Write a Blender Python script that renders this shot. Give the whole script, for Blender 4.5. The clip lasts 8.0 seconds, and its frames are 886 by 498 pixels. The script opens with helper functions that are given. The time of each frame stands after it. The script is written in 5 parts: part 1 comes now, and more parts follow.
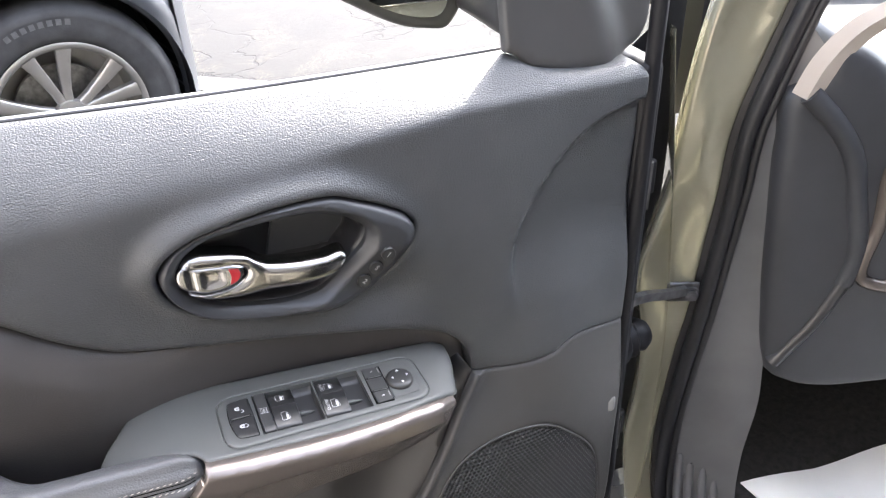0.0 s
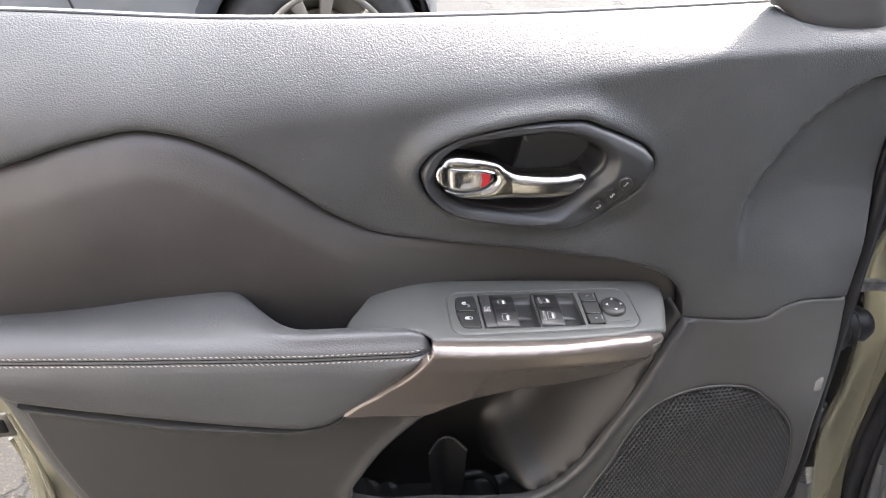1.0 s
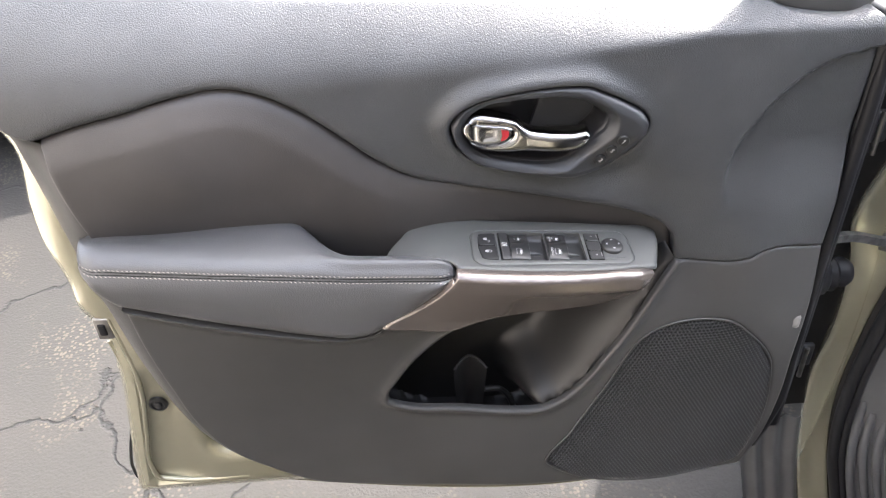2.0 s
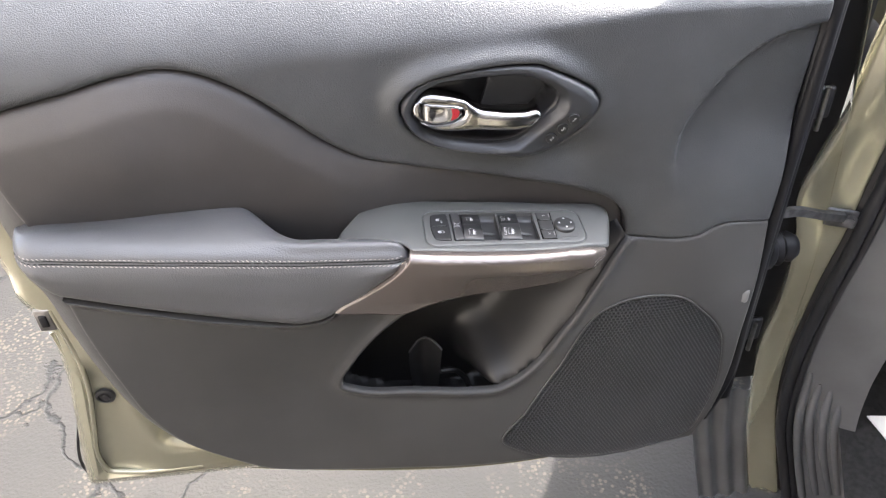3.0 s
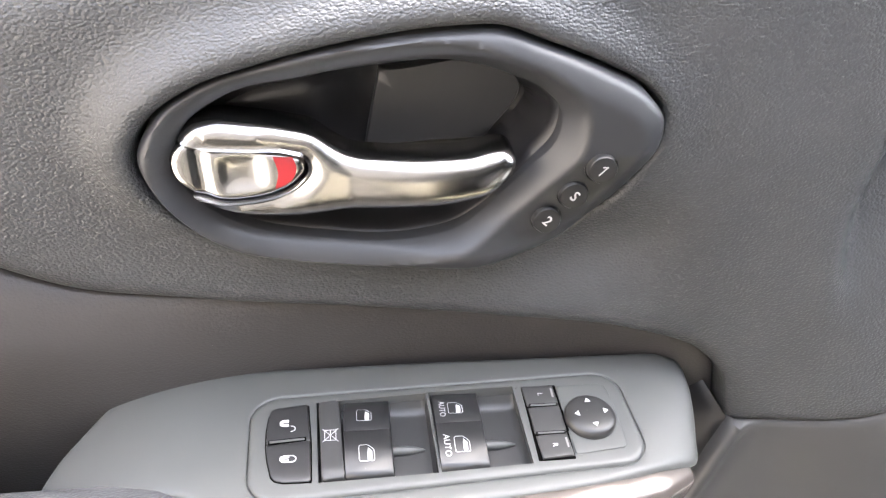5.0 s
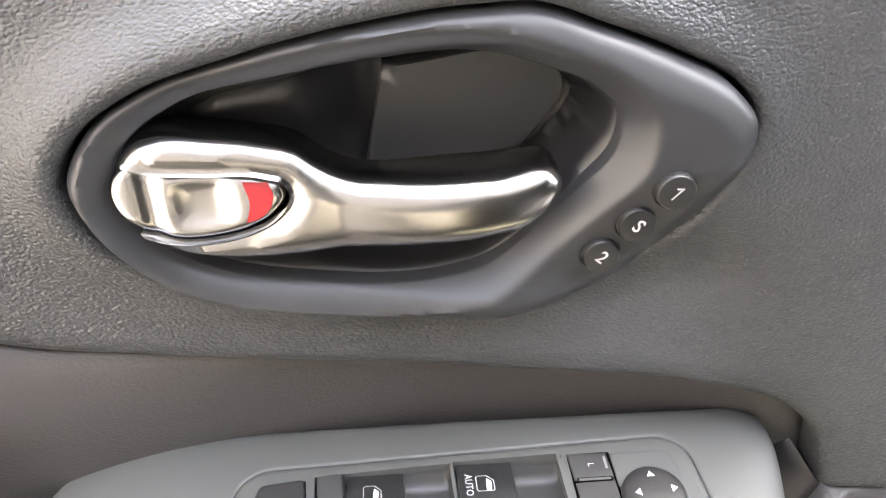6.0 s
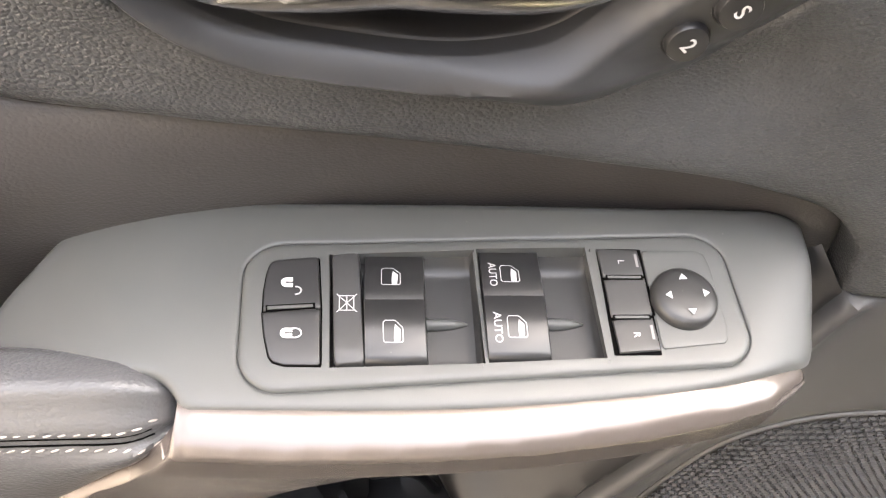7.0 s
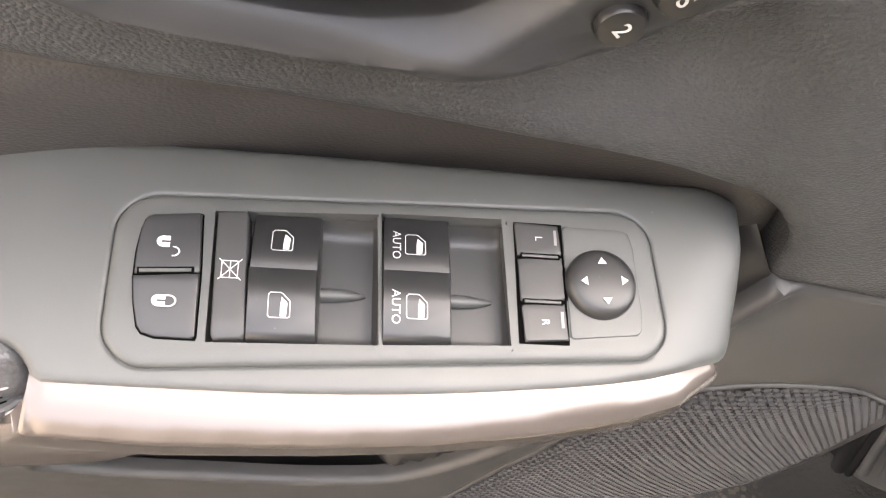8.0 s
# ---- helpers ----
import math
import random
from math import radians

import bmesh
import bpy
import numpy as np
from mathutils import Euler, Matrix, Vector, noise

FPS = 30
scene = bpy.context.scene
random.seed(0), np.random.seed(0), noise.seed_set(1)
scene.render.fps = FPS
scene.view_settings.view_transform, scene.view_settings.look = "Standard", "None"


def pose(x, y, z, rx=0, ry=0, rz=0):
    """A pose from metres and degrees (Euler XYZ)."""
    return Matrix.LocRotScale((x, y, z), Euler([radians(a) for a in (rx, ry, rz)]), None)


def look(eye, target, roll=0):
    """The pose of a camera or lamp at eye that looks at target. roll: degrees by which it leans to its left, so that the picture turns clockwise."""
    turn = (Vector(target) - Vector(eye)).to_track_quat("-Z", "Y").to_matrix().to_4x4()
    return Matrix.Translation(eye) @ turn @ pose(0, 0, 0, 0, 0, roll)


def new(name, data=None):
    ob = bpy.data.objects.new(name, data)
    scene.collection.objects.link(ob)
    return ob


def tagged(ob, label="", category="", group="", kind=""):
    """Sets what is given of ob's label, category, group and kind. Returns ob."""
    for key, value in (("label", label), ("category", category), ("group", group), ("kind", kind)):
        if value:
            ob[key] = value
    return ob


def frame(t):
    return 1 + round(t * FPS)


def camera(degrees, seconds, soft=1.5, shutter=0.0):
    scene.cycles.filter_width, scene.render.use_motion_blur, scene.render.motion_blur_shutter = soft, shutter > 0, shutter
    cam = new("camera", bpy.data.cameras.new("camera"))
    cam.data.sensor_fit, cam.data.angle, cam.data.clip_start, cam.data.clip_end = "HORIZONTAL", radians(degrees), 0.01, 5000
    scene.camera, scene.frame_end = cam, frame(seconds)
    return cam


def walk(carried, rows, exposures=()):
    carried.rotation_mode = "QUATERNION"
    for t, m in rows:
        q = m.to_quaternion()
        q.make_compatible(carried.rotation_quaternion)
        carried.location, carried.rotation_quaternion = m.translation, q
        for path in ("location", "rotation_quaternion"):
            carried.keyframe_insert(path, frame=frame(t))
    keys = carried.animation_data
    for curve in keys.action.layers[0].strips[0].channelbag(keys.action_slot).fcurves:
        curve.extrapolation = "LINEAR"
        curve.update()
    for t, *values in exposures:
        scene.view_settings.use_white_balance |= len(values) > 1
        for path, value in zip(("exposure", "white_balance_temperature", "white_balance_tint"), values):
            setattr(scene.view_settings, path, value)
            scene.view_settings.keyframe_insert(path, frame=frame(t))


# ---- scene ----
cam = camera(59.1, 8.0, soft=1.25)
PATH = [
    (0, (-0.118, -0.525, 1.33), (0.502, 1.022, 0.225), -2.5),
    (0.5, (-0.145, -0.528, 1.334), (0.164, 1.118, 0.241), -3.5),
    (1, (-0.173, -0.589, 1.315), (-0.032, 1.06, 0.193), -2.7),
    (1.5, (-0.176, -0.655, 1.36), (-0.159, 0.958, 0.178), -3.5),
    (2, (-0.164, -0.714, 1.384), (-0.142, 0.876, 0.171), -3.4),
    (2.2, (-0.159, -0.73, 1.386), (-0.121, 0.851, 0.162), -3.2),
    (3.3, (-0.163, -0.672, 1.361), (-0.008, 0.861, 0.086), -1.6),
    (3.5, (-0.166, -0.611, 1.343), (0.0, 0.904, 0.049), -1.4),
    (4, (-0.138, -0.477, 1.273), (0.083, 1.026, -0.029), -0.9),
    (4.5, (-0.068, -0.363, 1.194), (0.071, 1.203, -0.043), -3.4),
    (5, (-0.043, -0.274, 1.127), (0.062, 1.366, -0.014), -5.2),
    (5.2, (-0.036, -0.241, 1.11), (0.02, 1.416, -0.008), -6.7),
    (6.3, (-0.034, -0.199, 1.092), (-0.028, 1.411, -0.094), -7.4),
    (6.4, (-0.035, -0.195, 1.089), (-0.042, 1.369, -0.158), -7.3),
    (6.5, (-0.037, -0.191, 1.09), (-0.053, 1.302, -0.24), -7.4),
    (7, (-0.052, -0.172, 1.088), (-0.046, 1.014, -0.523), -3.3),
    (7.5, (-0.035, -0.147, 1.081), (0.042, 0.863, -0.644), 3.2),
    (8, (-0.032, -0.133, 1.082), (0.074, 0.793, -0.687), 6.2),
]
EXPOSURES = [(0, 3.66, 6300, 12), (0.5, 3.62, 6600, 12), (2.2, 3.72, 6450, 12), (3.5, 3.98, 6450, 12), (4.0, 4.33, 6750, 12), (4.5, 4.38, 6800, 12), (5.2, 4.44, 6650, 12), (6.5, 4.47, 7200, 13), (7, 4.26, 7350, 13), (8, 4.17, 7450, 14)]
walk(cam, [(t, look(eye, target, roll)) for t, eye, target, roll in PATH], EXPOSURES)

# ---- world, sun, exposure ----
SUN = Vector((0.46, 0.41, 0.79)).normalized()
world = bpy.data.worlds.new("sky")
scene.world = world
world.use_nodes = True
sky = world.node_tree.nodes.new("ShaderNodeTexSky")
sky.sky_type, sky.sun_disc = "NISHITA", False
sky.sun_elevation, sky.sun_rotation = math.asin(SUN.z), math.atan2(SUN.x, SUN.y)
sky.air_density, sky.dust_density = 1.0, 3.5
back = world.node_tree.nodes["Background"]
back.inputs["Strength"].default_value = 0.15
haze = world.node_tree.nodes.new("ShaderNodeHueSaturation")
haze.inputs["Saturation"].default_value = 0.5
world.node_tree.links.new(sky.outputs["Color"], haze.inputs["Color"])
world.node_tree.links.new(haze.outputs["Color"], back.inputs["Color"])
lamp = bpy.data.lights.new("sun", "SUN")
lamp.energy, lamp.angle, lamp.color = 1.6, radians(0.5), (1.0, 0.95, 0.86)
sun_ob = new("sun", lamp)
sun_ob.matrix_world = look(SUN * 20, (0, 0, 0))

# ---- materials ----


def material(name, color, rough=0.5, metal=0.0, vary=0.12, vary_scale=9.0, bump=(), rough_vary=0.0, tint=None, coat=0.0, ior=1.5, dust=0.0):
    """Principled material; bump is rows of (kind, scale, strength, distance); tint is a second colour mixed by large noise."""
    m = bpy.data.materials.new(name)
    m.use_nodes = True
    t = m.node_tree
    n, l = t.nodes, t.links
    p = n["Principled BSDF"]
    p.inputs["Roughness"].default_value, p.inputs["Metallic"].default_value = rough, metal
    p.inputs["IOR"].default_value, p.inputs["Coat Weight"].default_value = ior, coat
    p.inputs["Coat Roughness"].default_value = 0.06
    co = n.new("ShaderNodeTexCoord")
    big = n.new("ShaderNodeTexNoise")
    big.inputs["Scale"].default_value, big.inputs["Detail"].default_value = vary_scale, 5
    l.new(co.outputs["Object"], big.inputs["Vector"])
    mix = n.new("ShaderNodeMix")
    mix.data_type = "RGBA"
    second = tint or tuple(c * (1 - 2 * vary) for c in color)
    first = color if tint else tuple(c * (1 + 2 * vary) for c in color)
    mix.inputs["A"].default_value, mix.inputs["B"].default_value = (*first, 1), (*second, 1)
    ramp = n.new("ShaderNodeMapRange")
    ramp.inputs["From Min"].default_value, ramp.inputs["From Max"].default_value = 0.3, 0.7
    l.new(big.outputs["Fac"], ramp.inputs["Value"])
    l.new(ramp.outputs["Result"], mix.inputs["Factor"])
    l.new(mix.outputs["Result"], p.inputs["Base Color"])
    if dust:
        # sparse pale specks and a thin uneven film of dust
        cell = n.new("ShaderNodeTexVoronoi")
        cell.inputs["Scale"].default_value = 170
        l.new(co.outputs["Object"], cell.inputs["Vector"])
        near = n.new("ShaderNodeMapRange")
        near.inputs["From Min"].default_value, near.inputs["From Max"].default_value = 0.05, 0.025
        l.new(cell.outputs["Distance"], near.inputs["Value"])
        rare = n.new("ShaderNodeMapRange")
        rare.inputs["From Min"].default_value, rare.inputs["From Max"].default_value = 0.80, 0.95
        apart = n.new("ShaderNodeSeparateColor")
        l.new(cell.outputs["Color"], apart.inputs["Color"])
        l.new(apart.outputs["Red"], rare.inputs["Value"])
        spot = n.new("ShaderNodeMath")
        spot.operation = "MULTIPLY"
        l.new(near.outputs["Result"], spot.inputs[0])
        l.new(rare.outputs["Result"], spot.inputs[1])
        film = n.new("ShaderNodeTexNoise")
        film.inputs["Scale"].default_value, film.inputs["Detail"].default_value = 35, 8
        l.new(co.outputs["Object"], film.inputs["Vector"])
        thin = n.new("ShaderNodeMapRange")
        thin.inputs["From Min"].default_value, thin.inputs["From Max"].default_value, thin.inputs["To Max"].default_value = 0.5, 0.8, 0.035
        l.new(film.outputs["Fac"], thin.inputs["Value"])
        both = n.new("ShaderNodeMath")
        both.operation, both.use_clamp = "ADD", True
        l.new(spot.outputs[0], both.inputs[0])
        l.new(thin.outputs["Result"], both.inputs[1])
        much = n.new("ShaderNodeMath")
        much.operation = "MULTIPLY"
        much.inputs[1].default_value = dust
        l.new(both.outputs[0], much.inputs[0])
        grey = n.new("ShaderNodeMix")
        grey.data_type = "RGBA"
        grey.inputs["B"].default_value = (0.40, 0.38, 0.35, 1)
        l.new(much.outputs[0], grey.inputs["Factor"])
        l.new(mix.outputs["Result"], grey.inputs["A"])
        l.new(grey.outputs["Result"], p.inputs["Base Color"])
    if rough_vary:
        rr = n.new("ShaderNodeMapRange")
        rr.inputs["To Min"].default_value, rr.inputs["To Max"].default_value = max(0.02, rough - rough_vary), rough + rough_vary
        fine = n.new("ShaderNodeTexNoise")
        fine.inputs["Scale"].default_value, fine.inputs["Detail"].default_value = vary_scale * 5, 6
        l.new(co.outputs["Object"], fine.inputs["Vector"])
        l.new(fine.outputs["Fac"], rr.inputs["Value"])
        l.new(rr.outputs["Result"], p.inputs["Roughness"])
    last = None
    for kind, scale, strength, distance in bump:
        b = n.new("ShaderNodeBump")
        b.inputs["Strength"].default_value, b.inputs["Distance"].default_value = strength, distance
        if kind == "grain":
            warp = n.new("ShaderNodeTexNoise")
            warp.inputs["Scale"].default_value = scale * 0.5
            l.new(co.outputs["Object"], warp.inputs["Vector"])
            add = n.new("ShaderNodeMix")
            add.data_type, add.blend_type = "RGBA", "LINEAR_LIGHT"
            add.inputs["Factor"].default_value = 0.5 / scale
            flatten = n.new("ShaderNodeMapping")
            flatten.inputs["Scale"].default_value = (0.72, 1, 1)
            l.new(co.outputs["Object"], flatten.inputs["Vector"])
            l.new(flatten.outputs["Vector"], add.inputs["A"])
            l.new(warp.outputs["Color"], add.inputs["B"])
            v = n.new("ShaderNodeTexVoronoi")
            v.feature = "SMOOTH_F1"
            v.inputs["Scale"].default_value = scale
            v.inputs["Smoothness"].default_value = 0.14
            l.new(add.outputs["Result"], v.inputs["Vector"])
            flip = n.new("ShaderNodeMath")
            flip.operation = "SUBTRACT"
            flip.inputs[0].default_value = 1.0
            l.new(v.outputs["Distance"], flip.inputs[1])
            l.new(flip.outputs[0], b.inputs["Height"])
        else:
            v = n.new("ShaderNodeTexNoise")
            v.inputs["Scale"].default_value, v.inputs["Detail"].default_value = scale, 4
            l.new(co.outputs["Object"], v.inputs["Vector"])
            l.new(v.outputs["Fac"], b.inputs["Height"])
        if last:
            l.new(last.outputs["Normal"], b.inputs["Normal"])
        last = b
    if last:
        l.new(last.outputs["Normal"], p.inputs["Normal"])
    return m


GRAINED = material("grained_vinyl", (0.050, 0.052, 0.055), 0.35, bump=(("grain", 900, 0.80, 0.0005), ("noise", 1800, 0.2, 0.0003)), vary=0.08, rough_vary=0.06, dust=0.5)
SMOOTH_VINYL = material("smooth_vinyl", (0.055, 0.0515, 0.051), 0.40, ior=1.4, bump=(("grain", 900, 0.3, 0.0004),), vary=0.06, rough_vary=0.05, dust=0.35)
LEATHER = material("armrest_leather", (0.080, 0.080, 0.083), 0.34, bump=(("grain", 800, 0.55, 0.0004), ("noise", 40, 0.08, 0.001)), vary=0.06, rough_vary=0.06)
PLASTIC = material("textured_plastic", (0.053, 0.052, 0.052), 0.40, ior=1.45, bump=(("noise", 1800, 0.3, 0.0003),), vary=0.06, rough_vary=0.05)
POD_PLASTIC = material("pod_plastic", (0.076, 0.078, 0.076), 0.42, bump=(("noise", 2500, 0.2, 0.0002),), vary=0.05, rough_vary=0.05, dust=0.35)
BEZEL_PLASTIC = material("bezel_plastic", (0.032, 0.033, 0.036), 0.36, bump=(("noise", 2500, 0.15, 0.0002),), vary=0.05, rough_vary=0.05)
# darker than the panel plastic, so that its colour holds the pocket's shade
SHADED_POCKET = material("shaded_pocket_plastic", (0.016, 0.0155, 0.016), 0.34, bump=(("noise", 1800, 0.3, 0.0003),), vary=0.08, ior=1.42)
# darker copy of the bezel plastic that carries the cup's shade
SHADED_CUP = material("shaded_cup_plastic", (0.013, 0.013, 0.015), 0.32, bump=(("noise", 2500, 0.15, 0.0002),), vary=0.05)
# near-black without gloss: the shade inside gaps is put into this colour
GAP = material("joint_shade", (0.003, 0.003, 0.003), 0.9, vary=0.05, ior=1.06)
GRILLE_PLASTIC = material("grille_plastic", (0.055, 0.055, 0.057), 0.38, vary=0.05)
BLACK_PLASTIC = material("black_plastic", (0.040, 0.040, 0.042), 0.28, bump=(("noise", 2500, 0.2, 0.0002),), vary=0.1)
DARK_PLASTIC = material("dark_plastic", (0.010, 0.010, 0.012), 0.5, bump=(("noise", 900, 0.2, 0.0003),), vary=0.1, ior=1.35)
DASH = material("dashboard_plastic", (0.036, 0.038, 0.043), 0.45, bump=(("noise", 900, 0.3, 0.0004),), vary=0.08)
BUTTON = material("button_plastic", (0.021, 0.021, 0.0215), 0.32, bump=(("noise", 3000, 0.12, 0.0001),), vary=0.06, dust=0.2)
KEY_PLASTIC = material("key_plastic", (0.036, 0.036, 0.036), 0.40, bump=(("noise", 2500, 0.2, 0.0002),), vary=0.05, dust=0.25)
RUBBER = material("seal_rubber", (0.013, 0.013, 0.015), 0.42, bump=(("noise", 300, 0.3, 0.0006),), vary=0.15)
SILVER = material("satin_silver", (0.170, 0.147, 0.134), 0.24, 0.60, vary=0.03, bump=(("noise", 2500, 0.1, 0.0001),), rough_vary=0.03)
CHROME = material("satin_chrome", (0.34, 0.335, 0.33), 0.2, 1.0, vary=0.02, rough_vary=0.03)
STEEL = material("zinc_steel", (0.26, 0.255, 0.25), 0.4, 1.0, vary=0.15, vary_scale=60, rough_vary=0.12)
KICK = material("scuff_plastic", (0.105, 0.106, 0.11), 0.36, bump=(("noise", 2500, 0.2, 0.0002),), vary=0.1)
DULL_STEEL = material("dull_steel", (0.10, 0.10, 0.105), 0.42, 0.6, vary=0.2, vary_scale=80)
RED = material("red_marker", (0.27, 0.010, 0.015), 0.35, vary=0.05)
ICON = material("white_print", (0.55, 0.55, 0.55), 0.5, vary=0.02)
THREAD = material("stitch_thread", (0.32, 0.29, 0.27), 0.8, vary=0.1, vary_scale=300)
PAINT = material("olive_metallic_paint", (0.39, 0.37, 0.275), 0.25, 0.6, vary=0.03, vary_scale=6, coat=1.0)
TRIM_BEIGE = material("pillar_cloth", (0.36, 0.32, 0.28), 0.9, vary=0.05, bump=(("noise", 1500, 0.3, 0.0005),))
PAPER = material("paper_mat", (0.75, 0.74, 0.72), 0.8, vary=0.03, bump=(("noise", 40, 0.2, 0.001),))
CARPET = material("carpet", (0.014, 0.013, 0.013), 0.95, vary=0.3, vary_scale=120, bump=(("noise", 700, 0.9, 0.003),))
TYRE_PRINT = material("tyre_print", (0.075, 0.075, 0.077), 0.7, vary=0.1, vary_scale=60)
TYRE = material("tyre_rubber", (0.032, 0.032, 0.034), 0.75, vary=0.15, vary_scale=20, bump=(("noise", 200, 0.3, 0.001),))
ALLOY = material("alloy", (0.36, 0.35, 0.335), 0.35, 0.8, vary=0.05)
GREY_PAINT = material("grey_paint", (0.17, 0.18, 0.195), 0.35, 0.4, vary=0.03, coat=0.7)
CLADDING = material("grey_cladding", (0.035, 0.038, 0.045), 0.6, vary=0.08)
GREY_CLIP = material("grey_clip", (0.20, 0.195, 0.19), 0.6)
BOUNCE_WALL = material("pale_bounce_wall", (0.46, 0.43, 0.39), 0.85, vary=0.06, vary_scale=1.0)
UNSEEN_WALL = material("plain_unseen_wall", (0.09, 0.086, 0.082), 0.8, vary=0.1, vary_scale=1.0)
GLASS = material("clear_glass", (0.9, 0.95, 0.93), 0.02, vary=0.01, ior=1.05)
GLASS.node_tree.nodes["Principled BSDF"].inputs["Transmission Weight"].default_value = 1.0
MIRROR = material("mirror_glass", (0.85, 0.86, 0.86), 0.03, 1.0, vary=0.01)

# ---- mesh helpers ----
from mathutils.geometry import delaunay_2d_cdt


def part(name, mesh, mat, parent=None, label="", smooth=True):
    """Links a mesh (or a bmesh) as one object under a thing or a part."""
    if isinstance(mesh, bmesh.types.BMesh):
        me = bpy.data.meshes.new(name)
        mesh.to_mesh(me)
        mesh.free()
        mesh = me
    mesh.materials.clear()
    mesh.materials.append(mat)
    if smooth:
        mesh.shade_smooth()
        mesh.set_sharp_from_angle(angle=radians(48))
    ob = new(name, mesh)
    if parent:
        ob.parent = parent
        ob.matrix_parent_inverse = Matrix.Translation(-parent.location)
    return tagged(ob, label) if label else ob


def thing(name, place, label, category, group="", kind=""):
    ob = new(name)
    ob.location = place
    ob.empty_display_size = 0.05
    return tagged(ob, label, category, group, kind)


def mesh_of(name, verts, faces):
    me = bpy.data.meshes.new(name)
    me.from_pydata([tuple(map(float, v)) for v in verts], [], [tuple(map(int, f)) for f in faces])
    me.validate()
    me.update()
    return me


def curve(points, step=0.004, closed=False, sharp=()):
    """A smooth line through the points, in even steps; tangents break at the sharp ones."""
    p = np.array(points, float)
    n = len(p)
    segs = n if closed else n - 1
    out = []
    for i in range(segs):
        a, b = p[i], p[(i + 1) % n]
        pa = p[i - 1] if (closed or i > 0) else a
        pb = p[(i + 2) % n] if (closed or i + 2 < n) else b
        L = np.linalg.norm(b - a)
        la, lb = np.linalg.norm(a - pa), np.linalg.norm(pb - b)
        ta = (b - a) if i in sharp or la == 0 else ((a - pa) / la * L + (b - a) / L * la) / (la + L) * L
        tb = (b - a) if (i + 1) % n in sharp or lb == 0 else ((b - a) / L * lb + (pb - b) / lb * L) / (lb + L) * L
        k = max(1, int(math.ceil(L / step)))
        for s in np.arange(k) / k:
            h = 2 * s**3 - 3 * s**2 + 1, s**3 - 2 * s**2 + s, -2 * s**3 + 3 * s**2, s**3 - s**2
            out.append(h[0] * a + h[1] * ta + h[2] * b + h[3] * tb)
    if not closed:
        out.append(p[-1])
    return np.array(out)


def even(line, n):
    s = np.r_[0, np.cumsum(np.linalg.norm(np.diff(line, axis=0), axis=1))]
    return np.stack([np.interp(np.linspace(0, s[-1], n), s, line[:, k]) for k in range(line.shape[1])], 1)


def distance(q, loop, closed=True):
    """How far the points q lie from a line."""
    a = loop if closed else loop[:-1]
    b = np.roll(loop, -1, 0) if closed else loop[1:]
    best = np.full(len(q), 1e9)
    ab = b - a
    ll = np.maximum((ab**2).sum(1), 1e-14)
    for k in range(0, len(q), 4000):
        d = q[k:k + 4000, None] - a[None]
        s = np.clip((d * ab[None]).sum(2) / ll[None], 0, 1)
        r = d - s[..., None] * ab[None]
        best[k:k + 4000] = np.sqrt((r**2).sum(2).min(1))
    return best


def inside(q, loop):
    a, b = loop, np.roll(loop, -1, 0)
    hit = np.zeros(len(q), bool)
    for k in range(0, len(q), 4000):
        x, y = q[k:k + 4000, 0:1], q[k:k + 4000, 1:2]
        cross = (a[None, :, 1] > y) != (b[None, :, 1] > y)
        dy = np.where(b[:, 1] == a[:, 1], 1e-12, b[:, 1] - a[:, 1])
        xs = a[None, :, 0] + (y - a[None, :, 1]) * ((b[:, 0] - a[:, 0]) / dy)[None]
        hit[k:k + 4000] = (np.logical_and(cross, x < xs).sum(1) % 2) == 1
    return hit


